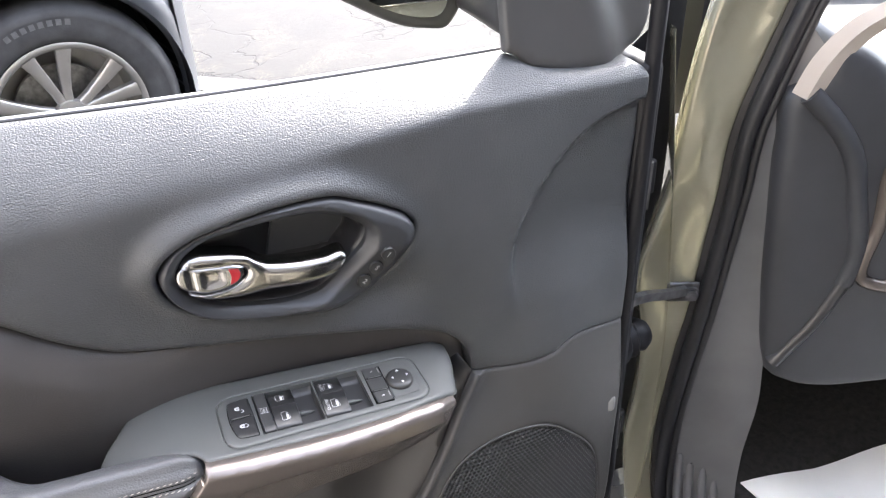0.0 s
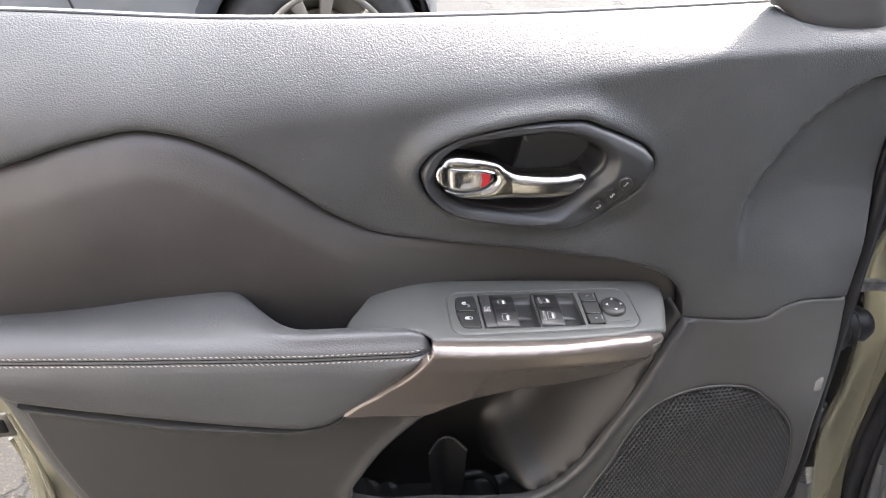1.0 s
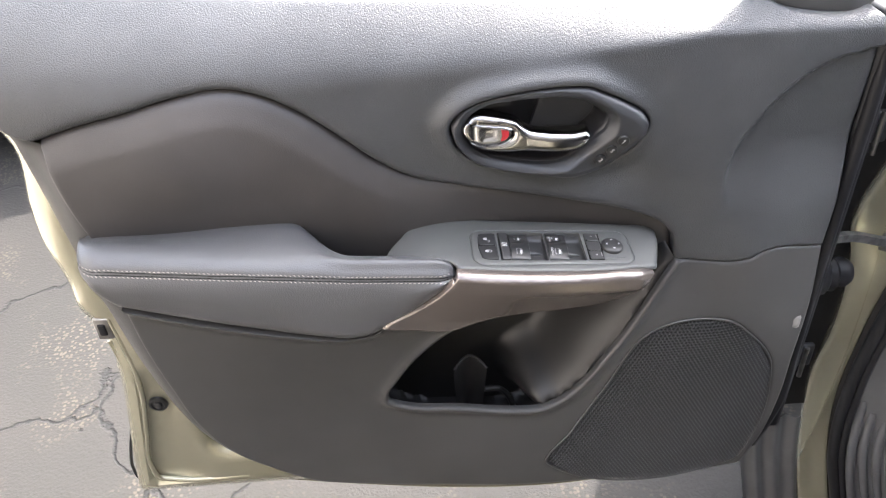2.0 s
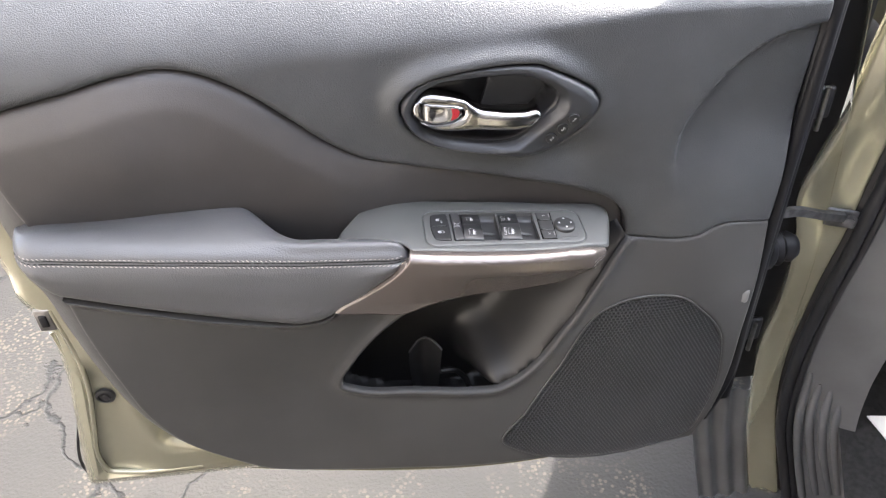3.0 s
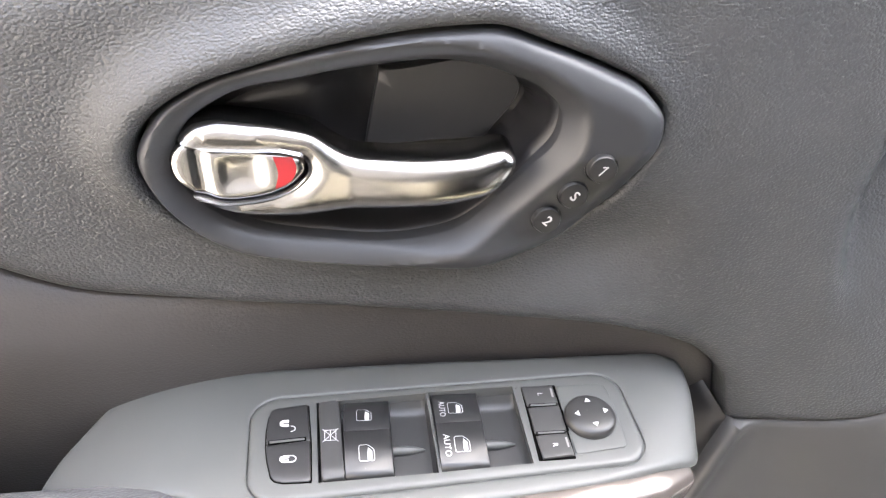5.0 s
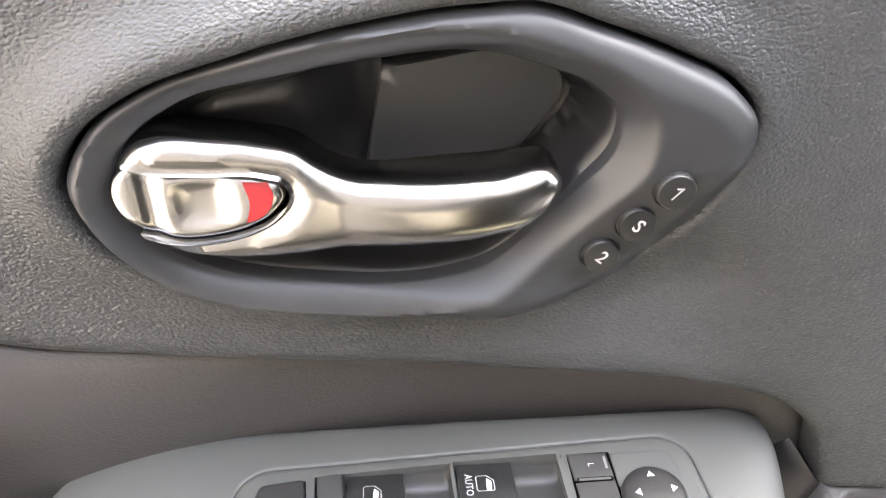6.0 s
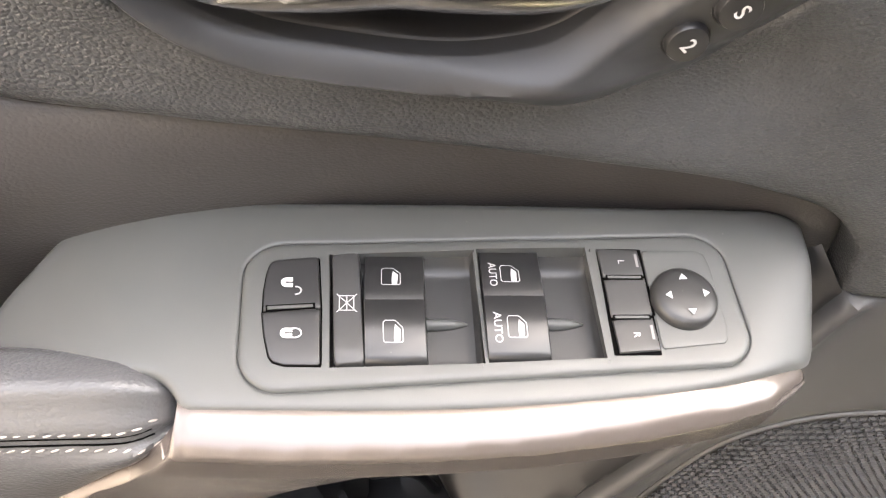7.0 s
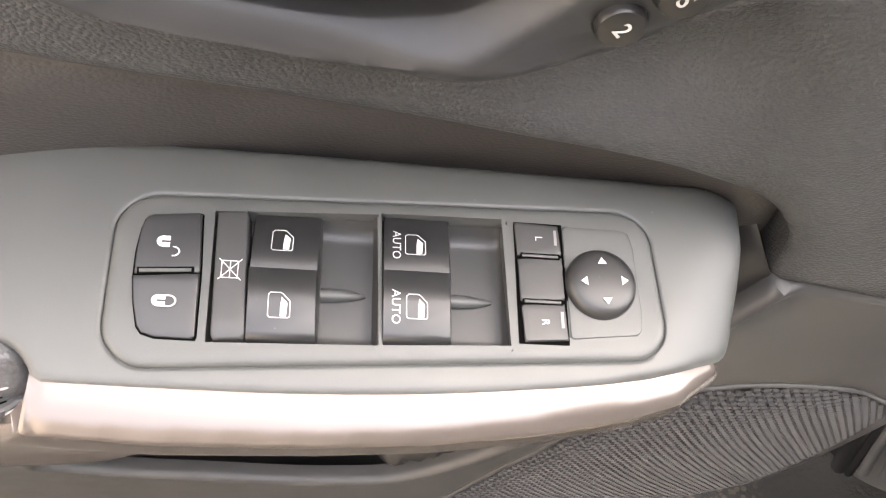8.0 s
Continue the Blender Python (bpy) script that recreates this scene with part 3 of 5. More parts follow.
def grille_web(pitch=0.0050):
    gx, gz = np.meshgrid(np.arange(-0.04, 0.29, pitch), np.arange(0.41, 0.72, pitch * 0.866))
    gx[1::2] += pitch / 2
    c = np.stack([gx.ravel(), gz.ravel()], 1)
    c = c[inside(c, grille_loop)]
    c = c[distance(c, grille_loop) > 0.0022]
    base = lower_bend(c) - 0.0025 * step_up(distance(c, grille_loop), 0, 0.02)
    verts, faces = [], []
    w = np.arange(6) * math.pi / 3 + math.pi / 6
    hexa = np.stack([np.cos(w), np.sin(w)], 1)
    for (x, z), dep in zip(c, base):
        k = len(verts)
        for r, back in ((pitch * 0.5774, -0.0006), (pitch * 0.52, -0.0003), (pitch * 0.47, 0.0007)):
            for h in hexa:
                verts.append((x + r * h[0], dep + back + LEAN * (z - 0.8), z + r * h[1]))
        for ringno in (0, 6):
            for i in range(6):
                j = (i + 1) % 6
                faces.append((k + ringno + i, k + ringno + j, k + ringno + 6 + j, k + ringno + 6 + i))
    return mesh_of("web", verts, faces)


web = part("speaker_grille", grille_web(), GRILLE_PLASTIC, door, "black speaker grille with small hexagonal holes", smooth=False)
tagged(web, kind="stuff")

# trim edge between the panel's face and the steel shell
face_line = curve([(-0.667, 1.160), (-0.602, 1.06), (-0.570, 1.024), (-0.552, 1.008), (-0.545, 0.94), (-0.539, 0.89), (-0.531, 0.858), (-0.510, 0.826), (-0.505, 0.76), (-0.494, 0.68), (-0.479, 0.602), (-0.449, 0.541), (-0.406, 0.497)], 0.008)
back_line = curve([(-0.70, 1.16), (-0.640, 1.07), (-0.612, 1.02), (-0.599, 0.95), (-0.590, 0.88), (-0.580, 0.81), (-0.566, 0.735), (-0.546, 0.645), (-0.525, 0.585), (-0.500, 0.54), (-0.46, 0.50), (-0.406, 0.475)], 0.008)

fl, bl = even(face_line, 90), even(back_line, 90)
fd = np.where(fl[:, 1] > 1.013, upper_depth(fl), np.where(fl[:, 1] > 0.86, insert_bend(fl) + 0.004, lower_bend(fl))) + 0.003
rows = []
for k in np.linspace(0, 1, 8):
    e = k ** 1.6
    rows.append(on_door(fl[:, 0] + (bl[:, 0] - fl[:, 0]) * k, fd * (1 - e) + 0.034 * e, fl[:, 1] + (bl[:, 1] - fl[:, 1]) * k))
part("panel_edge", loft(rows[::-1]), PLASTIC, door)

# ---- armrest ----


def along(x, pts):
    p = np.array(pts)
    return np.interp(x, p[:, 0], p[:, 1])


def arm_row(x):
    """The armrest's section at x, from its back over the top and down its front."""
    zs = along(x, [(-0.56, 0.887), (-0.51, 0.884), (-0.373, 0.870), (-0.255, 0.857), (-0.142, 0.849)])
    ds = along(x, [(-0.56, -0.060), (-0.4, -0.065), (-0.142, -0.067)])
    zr = along(x, [(-0.56, 0.880), (-0.548, 0.868), (-0.530, 0.850), (-0.512, 0.832), (-0.452, 0.814), (-0.393, 0.798), (-0.331, 0.7815), (-0.300, 0.774), (-0.268, 0.7675), (-0.245, 0.7700), (-0.228, 0.779), (-0.193, 0.802), (-0.16, 0.827), (-0.142, 0.843)])
    w = step_up(np.array(x), -0.330, -0.255)
    db = 0.016 * (1 - w) - 0.034 * w
    v = step_up(np.array(x), -0.328, -0.278)
    zb = along(x, [(-0.56, 0.880), (-0.53, 0.887), (-0.32, 0.884), (-0.142, 0.877)]) * (1 - v) + along(x, [(-0.56, 0.880), (-0.285, 0.869), (-0.22, 0.864), (-0.142, 0.855)]) * v
    pts = [(db + 0.004, zb - 0.03), (db + 0.002, zb - 0.010), (db - 0.006, zb), (db * 0.6 + ds * 0.4, zb * 0.6 + (zs + 0.012) * 0.4 + 0.002), (db * 0.3 + ds * 0.7, zs + 0.014), (ds + 0.006, zs + 0.0075), (ds, zs)]
    pts += [(ds + 0.0004, zs - 0.003), (ds - 0.0012, zs - 0.0062), (ds - 0.004, zs * 0.7 + zr * 0.3), (ds - 0.003, zs * 0.35 + zr * 0.65), (ds + 0.003, zr + 0.002), (ds + 0.012, zr - 0.002)]
    c = curve(pts, 0.003)
    return even(c, 44)


ARM_LEFT, ARM_RIGHT = -0.552, -0.1415
rows = []
for x in np.r_[ARM_LEFT + 0.030 * (1 - np.cos(np.linspace(0.12, math.pi / 2, 14))), np.linspace(-0.516, -0.165, 60), ARM_RIGHT - 0.022 * (1 - np.sin(np.linspace(0.1, math.pi / 2, 10)))]:
    r = arm_row(min(max(x, -0.550), -0.143))
    mid, k = np.array([-0.05, 0.840]), 1.0
    if x < ARM_LEFT + 0.030:
        k = math.sqrt(max(0, 1 - (1 - (x - ARM_LEFT) / 0.030) ** 2))
        mid = np.array([0.012, r[:, 1].mean() - 0.004])
        r = mid + (r - mid) * np.array([0.35 + 0.65 * k, 0.5 + 0.5 * k])
    elif x > ARM_RIGHT - 0.022:
        k = math.sqrt(max(0, 1 - ((x - (ARM_RIGHT - 0.022)) / 0.022) ** 2))
        r = mid + (r - mid) * k
    rows.append(on_door(x, r[:, 0], r[:, 1]))
arm = part("armrest", loft(rows), LEATHER, door, "padded black leather armrest with white double stitching")


ARM = np.array(rows)


def arm_spot(x, z):
    """Where the armrest's front meets a place along it and a height: point, way out and way along."""
    i = int(np.clip(np.searchsorted(ARM[:, 0, 0], x), 1, len(ARM) - 2))
    k = (x - ARM[i - 1, 0, 0]) / max(ARM[i, 0, 0] - ARM[i - 1, 0, 0], 1e-9)
    sec = ARM[i - 1] * (1 - k) + ARM[i] * k
    top = int(np.argmax(sec[:, 2]))
    low = sec[top:]
    j = int(np.clip(np.searchsorted(-low[:, 2], -z), 1, len(low) - 2)) + top
    p = np.array([np.interp(-z, -low[:, 2], low[:, k]) for k in range(3)])
    down, on = sec[j + 1] - sec[j - 1], ARM[i + 1, j] - ARM[i - 1, j]
    out = np.cross(down, on)
    out = out if out[1] < 0 else -out
    return p, out / np.linalg.norm(out), on / np.linalg.norm(on)


def seam_z(x):
    return along(x, [(-0.56, 0.887), (-0.51, 0.884), (-0.373, 0.870), (-0.255, 0.857), (-0.142, 0.849)])


def stitches(drop):
    """A row of thread stitches that lie along the seam, each dipping into the leather at its ends."""
    bm = bmesh.new()
    for x in np.arange(-0.545, -0.1500, 0.0047):
        p, out, on = arm_spot(x, seam_z(x) + drop)
        up = np.cross(out, on)
        m = Matrix(((on[0], out[0], up[0], p[0]), (on[1], out[1], up[1], p[1]), (on[2], out[2], up[2], p[2]), (0, 0, 0, 1)))
        bmesh.ops.create_uvsphere(bm, u_segments=8, v_segments=5, radius=1, matrix=m @ pose(0, 0, 0, 0, 9, 0) @ Matrix.Diagonal((0.0017, 0.0006, 0.00042, 1)))
    return bm


part("stitching", stitches(0.0006), THREAD, arm, "white thread stitching")
part("stitching", stitches(-0.0066), THREAD, arm, "white thread stitching")
for drop in (-0.0017, -0.0048):
    line = [p - 0.0001 * out for p, out, _ in (arm_spot(x, seam_z(x) + drop) for x in np.linspace(-0.544, -0.151, 90))]
    part("seam", tube(line, 0.00045, 6), GAP, arm)

# ---- switch pod ----


def pod_z(x, y):
    return 0.858 - 0.118 * (x + 0.104) + 0.1 * (y + 0.015) - 0.012 * np.clip((x - np.interp(y, [-0.045, 0.0], [0.05, 0.074])) / 0.035, 0, 1.4) ** 2


def on_pod(x, y, h=0.0):
    x, y, h = np.broadcast_arrays(np.asarray(x, float), np.asarray(y, float), np.asarray(h, float))
    return np.stack([x, y, pod_z(x, y) + h], -1)


POD = [(-0.1775, 0.0203), (-0.161, 0.0218), (-0.14, 0.0223), (-0.104, 0.0226), (-0.04, 0.0230), (0.021, 0.0226), (0.064, 0.0222), (0.088, 0.0210), (0.0955, 0.0180), (0.0960, 0.010), (0.0935, -0.008), (0.0885, -0.026), (0.0835, -0.0395),
       (0.0705, -0.0455), (0.0414, -0.0538), (0.0100, -0.0578), (-0.0229, -0.0600), (-0.0578, -0.0612), (-0.1076, -0.0608), (-0.1395, -0.0600), (-0.1420, -0.0550), (-0.147, -0.0495), (-0.1602, -0.0465), (-0.190, -0.0470),
       (-0.2230, -0.0470), (-0.2225, -0.0250), (-0.2150, -0.0098), (-0.2045, 0.0015), (-0.1955, 0.0108), (-0.1875, 0.0165)]
pod_loop = curve(POD, 0.003, True, (19, 24))[::-1]


def plate_spot(u, v):
    """The switch plate's outline: a box with slightly bowed sides, u along the car, v across."""
    bu, bv = 4 * u * (1 - u), 4 * v * (1 - v)
    x = (-0.1218 + 0.177 * u) * v + (-0.1212 + 0.1797 * u) * (1 - v) + bv * (0.001 * u - 0.002 * (1 - u))
    y = (0.0012 + 0.0060 * u) * v + (-0.0543 + 0.0095 * u) * (1 - v) + bu * (0.0032 * v - 0.0042 * (1 - v))
    return x, y


plate_ring = []
for cu, cv, a in ((0.065, 0.80, 90), (0.065, 0.22, 180), (0.935, 0.22, 270), (0.935, 0.80, 0)):
    for k in np.radians(np.linspace(a, a + 90, 9)):
        plate_ring.append(plate_spot(cu + 0.065 * math.cos(k), cv + (0.20 if cv > 0.5 else 0.22) * math.sin(k)))
plate_line = np.array(plate_ring)[::-1]
plate_outline = even(np.r_[plate_line, plate_line[:1]], 230)[:-1]


def pod_place(q, d):
    tail = 0.020 * np.clip((-0.140 - q[:, 0]) / 0.075, 0, 1.1) ** 2
    rim = distance(q, pod_loop)
    edge = np.interp(q[:, 1], [-0.045, -0.02], [0.0028, 0.005])
    return on_pod(q[:, 0], q[:, 1], -edge / 0.005 * rounded(rim * 0.005 / edge, 0.005) - 0.7 * rounded(distance(q, plate_outline), 0.0012) - tail)


pod = part("switch_pod", patch("pod", pod_loop, [plate_outline], pod_place, 0.005, (0.0006, 0.0015, 0.003, 0.005), lambda v: (0, 0.010, -0.008) if v[1] < -0.03 and v[0] < 0.084 else (-0.014 if v[0] > 0.06 else 0, -0.004, -0.03)), POD_PLASTIC, door, "dark grey plastic switch pod")

WELL_A = curve([(-0.0918, -0.0464), (-0.0390, -0.0452), (-0.0402, 0.0000), (-0.0926, -0.0026)], 0.003, True, (0, 1, 2, 3))
WELL_B = curve([(-0.0378, -0.0450), (0.0040, -0.0434), (0.0026, 0.0014), (-0.0389, 0.0005)], 0.003, True, (0, 1, 2, 3))


def plate_place(q, d):
    out = distance(q, plate_outline)
    return on_pod(q[:, 0], q[:, 1], 0.0008 - rounded(out, 0.0024) * 0.75)


panel = part("window_switch_panel", patch("plate", plate_outline, [WELL_A, WELL_B], plate_place, 0.004, (0.0005, 0.0015, 0.003), (0, 0, -0.009)), POD_PLASTIC, door, "grey plastic window and lock switch panel")
# well floors get the darker key plastic in place of their shade
for lo, hi in (((-0.093, -0.048), (-0.0385, 0.001)), ((-0.0392, -0.047), (0.0055, 0.0015))):
    sheet = [[on_pod(x, y, -0.0085 + 0.0056 * max(0, 1 - (hi[0] - 0.0012 - x) / 0.003) ** 2 + 0.0042 * (max(0, 1 - (hi[1] - 0.002 - y) / 0.005) ** 2 + max(0, 1 - (y - lo[1] - 0.002) / 0.005) ** 2)) for x in np.linspace(lo[0], hi[0] - 0.0012, 28)] for y in np.linspace(lo[1] + 0.0015, hi[1] - 0.0015, 28)]
    part("switch_well", loft(sheet), KEY_PLASTIC, panel)


def key(outline, height, edge=0.0004, bulge=None):
    lp = curve(outline, 0.0012, True, range(len(outline)))
    if ((np.roll(lp, -1, 0)[:, 0] - lp[:, 0]) * (np.roll(lp, -1, 0)[:, 1] + lp[:, 1])).sum() > 0:
        lp = lp[::-1]
    return patch("key", lp, [], lambda q, d: on_pod(q[:, 0], q[:, 1], height - rounded(d, edge) + (bulge(q) if bulge else 0)), 0.002, (edge * 0.25, edge * 0.6, edge), (0, 0, -0.0065))


def box(x0, y0, x1, y1, r=0.0012):
    k = r * 0.3
    return [(x0 + r, y0), (x1 - r, y0), (x1 - k, y0 + k), (x1, y0 + r), (x1, y1 - r), (x1 - k, y1 - k), (x1 - r, y1), (x0 + r, y1), (x0 + k, y1 - k), (x0, y1 - r), (x0, y0 + r), (x0 + k, y0 + k)]


def joint(outline, grow=0.0006):
    """The dark joint round a key."""
    o = np.array(outline)
    c = (o.min(0) + o.max(0)) / 2
    half = (o.max(0) - o.min(0)) / 2
    part("key_joint", key([tuple(p) for p in c + (o - c) * (half + grow) / half], 0.0010, 0.0001), GAP, panel)


UNLOCK = [(-0.1118, -0.0061), (-0.0977, -0.0046), (-0.0964, -0.0050), (-0.0952, -0.0245), (-0.1147, -0.0257), (-0.1148, -0.0179), (-0.1140, -0.0106), (-0.1131, -0.0074)]
LOCK = [(-0.1148, -0.0268), (-0.0952, -0.0251), (-0.0949, -0.0446), (-0.0953, -0.0457), (-0.1067, -0.0455), (-0.1104, -0.0443), (-0.1119, -0.0424), (-0.1138, -0.0345)]
for o in (UNLOCK, LOCK, box(0.0072, -0.0420, 0.0232, 0.0000, 0.0004)):
    joint(o)
part("unlock_button", key(UNLOCK, 0.0020, bulge=lambda q: 0.05 * (q[:, 1] + 0.0160)), BUTTON, panel)
part("lock_button", key(LOCK, 0.0020, bulge=lambda q: 0.05 * (q[:, 1] + 0.0350) - 1.2 * np.clip(-0.0425 - q[:, 1], 0, 1) ** 1.5), BUTTON, panel)
part("divider_joint", key([(-0.1138, -0.0240), (-0.0970, -0.0229), (-0.0968, -0.0254), (-0.1136, -0.0264)], 0.0023, 0.0001), GAP, panel)
part("lock_divider", key([(-0.1131, -0.0245), (-0.0977, -0.0236), (-0.0976, -0.0247), (-0.1130, -0.0257)], 0.0027, 0.0003), POD_PLASTIC, panel)
part("child_lock_button", key([(-0.0914, -0.0036), (-0.0826, -0.0026), (-0.0819, -0.0034), (-0.0800, -0.0435), (-0.0806, -0.0452), (-0.0895, -0.0458), (-0.0902, -0.0445)], 0.0026, 0.0007, bulge=lambda q: -2.5 * np.clip(-0.0405 - q[:, 1], 0, 1) ** 1.5), KEY_PLASTIC, panel)


def rocker(x0, x1, y0, y1):
    ym = (y0 + y1) / 2 + 0.0008
    prof = [(y1, -0.006), (y1, -0.0014), (y1 - 0.0004, -0.0010), ((y1 + ym) / 2, 0.0014), (ym + 0.0005, 0.0034), (ym + 0.0001, 0.0032), (ym, 0.0014), (ym - 0.0001, 0.0042), (ym - 0.0005, 0.0045), ((y0 + ym) / 2, 0.0034), (y0 + 0.0025, 0.0023), (y0 + 0.0008, 0.0015), (y0, 0.0004), (y0, -0.006)]
    rows = []
    for x, k in ((x0, 0.0), (x0, 0.95), (x0 + 0.0003, 1.0), (x1 - 0.0003, 1.0), (x1, 0.95), (x1, 0.0)):
        rows.append([on_pod(x, y, -0.006 + (h + 0.006) * k) for y, h in prof])
    return loft(rows[::-1])


part("rear_window_switch", rocker(-0.0800, -0.0587, -0.0452, -0.0018), BUTTON, panel)
part("front_window_switch", rocker(-0.0379, -0.0158, -0.0440, 0.0003), BUTTON, panel)
for x in (-0.050, -0.0072):
    tip = [on_pod(x - 0.0095, -0.0262, -0.0072), on_pod(x - 0.003, -0.0260, -0.0074), on_pod(x + 0.0062, -0.0257, -0.0082)]
    part("finger_ridge", tube(curve(tip, 0.001), 0.0003 + 0.0021 * (1 - np.linspace(0, 1, len(curve(tip, 0.001))) ** 3), 8), POD_PLASTIC, panel)
part("left_mirror_button", key([(0.0067, 0.0000), (0.0222, -0.0004), (0.0229, -0.0110), (0.0074, -0.0118)], 0.0020), KEY_PLASTIC, panel)
part("mirror_spacer", key([(0.0075, -0.0132), (0.0230, -0.0122), (0.0231, -0.0272), (0.0078, -0.0280)], 0.0018, 0.0003), KEY_PLASTIC, panel)
part("right_mirror_button", key([(0.0079, -0.0296), (0.0228, -0.0286), (0.0234, -0.0411), (0.0086, -0.0421)], 0.0020), KEY_PLASTIC, panel)
for y in (-0.0120, -0.0283):
    part("divider_joint", key(box(0.0084, y - 0.0011, 0.0222, y + 0.0009, 0.0002), 0.00205, 0.0001), GAP, panel)
    part("mirror_divider", key(box(0.0090, y - 0.0006, 0.0216, y + 0.0004, 0.0002), 0.0024, 0.0003), POD_PLASTIC, panel)
part("mirror_plate", key([(0.0248, -0.0003), (0.0450, -0.0002), (0.0480, -0.0016), (0.0492, -0.0070), (0.0500, -0.0314), (0.0490, -0.0368), (0.0478, -0.0382), (0.0252, -0.0404), (0.0244, -0.0395), (0.0238, -0.0015)], 0.0015, 0.0003), POD_PLASTIC, panel)
KNOB = (0.0357, -0.0210)
tilt = Matrix(((1, 0, 0.115, 0), (0, 1, -0.1, 0), (-0.115, 0.1, 1, 0), (0, 0, 0, 1)))
knob_at = Matrix.Translation(on_pod(*KNOB, 0.0)) @ tilt
part("knob_joint", disc([(0.0, 0.0010), (0.0131, 0.0014), (0.0133, 0.0006)], knob_at, 40), GAP, panel)
KNOB_PLASTIC = material("knob_plastic", (0.026, 0.026, 0.026), 0.36, bump=(("noise", 3000, 0.1, 0.0001),), vary=0.05, dust=0.15)
part("mirror_knob", disc([(0.0124, 0.0000), (0.0123, 0.0028), (0.0119, 0.0040), (0.0110, 0.0050), (0.0092, 0.0056), (0.0060, 0.0060), (0.0, 0.0061)], knob_at, 48), KNOB_PLASTIC, panel, "round four-way mirror knob")


def flat(polys, place):
    """Thin printed shapes: each polygon's corners through place(u, v)."""
    verts, faces = [], []
    for poly in polys:
        k = len(verts)
        verts += [place(u, v) for u, v in poly]
        faces.append(tuple(range(k, k + len(poly))))
    return mesh_of("print", verts, faces)


def strokes(lines, w):
    """Polylines drawn as quads of the width w."""
    out = []
    for line in lines:
        for (a, b), (c, d) in zip(line[:-1], line[1:]):
            t = math.hypot(c - a, d - b)
            if t == 0:
                continue
            tx, ty = (c - a) / t * w / 2, (d - b) / t * w / 2
            out.append([(a - tx + ty, b - ty - tx), (c + tx + ty, d + ty - tx), (c + tx - ty, d + ty + tx), (a - tx - ty, b - ty + tx)])
    return out


def text_mesh(body, size, bold=0.0):
    cu = bpy.data.curves.new("letters", "FONT")
    cu.body, cu.size, cu.align_x, cu.align_y, cu.resolution_u, cu.offset = body, size, "CENTER", "CENTER", 3, bold
    ob = new("letters", cu)
    me = bpy.data.meshes.new_from_object(ob)
    bpy.data.objects.remove(ob)
    return me


def bend_mesh(me, place):
    for v in me.vertices:
        v.co = Vector(place(v.co.x, v.co.y))
    me.update()
    return me


def turned(cx, cy, h, s=1.0):
    """Print that is read from the driver's seat: its up is the car's front."""
    return lambda u, v: on_pod(cx + v * s, cy - u * s, h)


def rocker_height(y, y0, y1):
    ym = (y0 + y1) / 2 + 0.0008
    prof = [(y1 - 0.0004, -0.0010), ((y1 + ym) / 2, 0.0014), (ym + 0.0005, 0.0034)] if y > ym else [(ym - 0.0005, 0.0045), ((y0 + ym) / 2, 0.0034), (y0 + 0.0025, 0.0023)]
    return float(np.interp(-y, [-a for a, _ in prof], [h for _, h in prof]))


def on_rocker(cx, cy, y0, y1, lift=0.0003):
    return lambda u, v: on_pod(cx + v, cy - u, rocker_height(cy - u, y0, y1) + lift)


# window glyphs: a pane with a slanted front, its lower part filled
PANE = [(-0.0030, -0.0033), (0.0034, -0.0033), (0.0040, -0.0027), (0.0040, 0.0028), (0.0035, 0.0034), (-0.0012, 0.0034), (-0.0036, 0.0010), (-0.0038, 0.0004), (-0.0038, -0.0026), (-0.0030, -0.0033)]
for cx, cy, y0, y1 in ((-0.0706, -0.0118, -0.0452, -0.0018), (-0.0701, -0.0345, -0.0452, -0.0018), (-0.0274, -0.0105, -0.0440, 0.0003), (-0.0269, -0.0328, -0.0440, 0.0003)):
    glyph = strokes([PANE], 0.00026) + [[(0.0036, 0.0004), (0.0036, 0.0023), (-0.0006, 0.0026), (-0.0024, 0.0008), (0.0006, 0.0004)]]
    part("window_symbol", flat(glyph, on_rocker(cx, cy, y0, y1)), ICON, panel, smooth=False)
for cy in (-0.0110, -0.0332):
    part("auto_lettering", bend_mesh(text_mesh("AUTO", 0.0040), on_rocker(-0.0337, cy, -0.0440, 0.0003)), ICON, panel, smooth=False)
for cx, cy in ((0.0210, -0.0052), (0.0216, -0.0345)):
    part("mirror_mark", flat([[(-0.0028, -0.0005), (0.0028, -0.0005), (0.0028, 0.0005), (-0.0028, 0.0005)]], turned(cx, cy, 0.0024)), GREY_CLIP, panel, smooth=False)
part("left_letter", bend_mesh(text_mesh("L", 0.0036), turned(0.0150, -0.0058, 0.0024)), ICON, panel, smooth=False)
part("right_letter", bend_mesh(text_mesh("R", 0.0036), turned(0.0157, -0.0355, 0.0024)), ICON, panel, smooth=False)


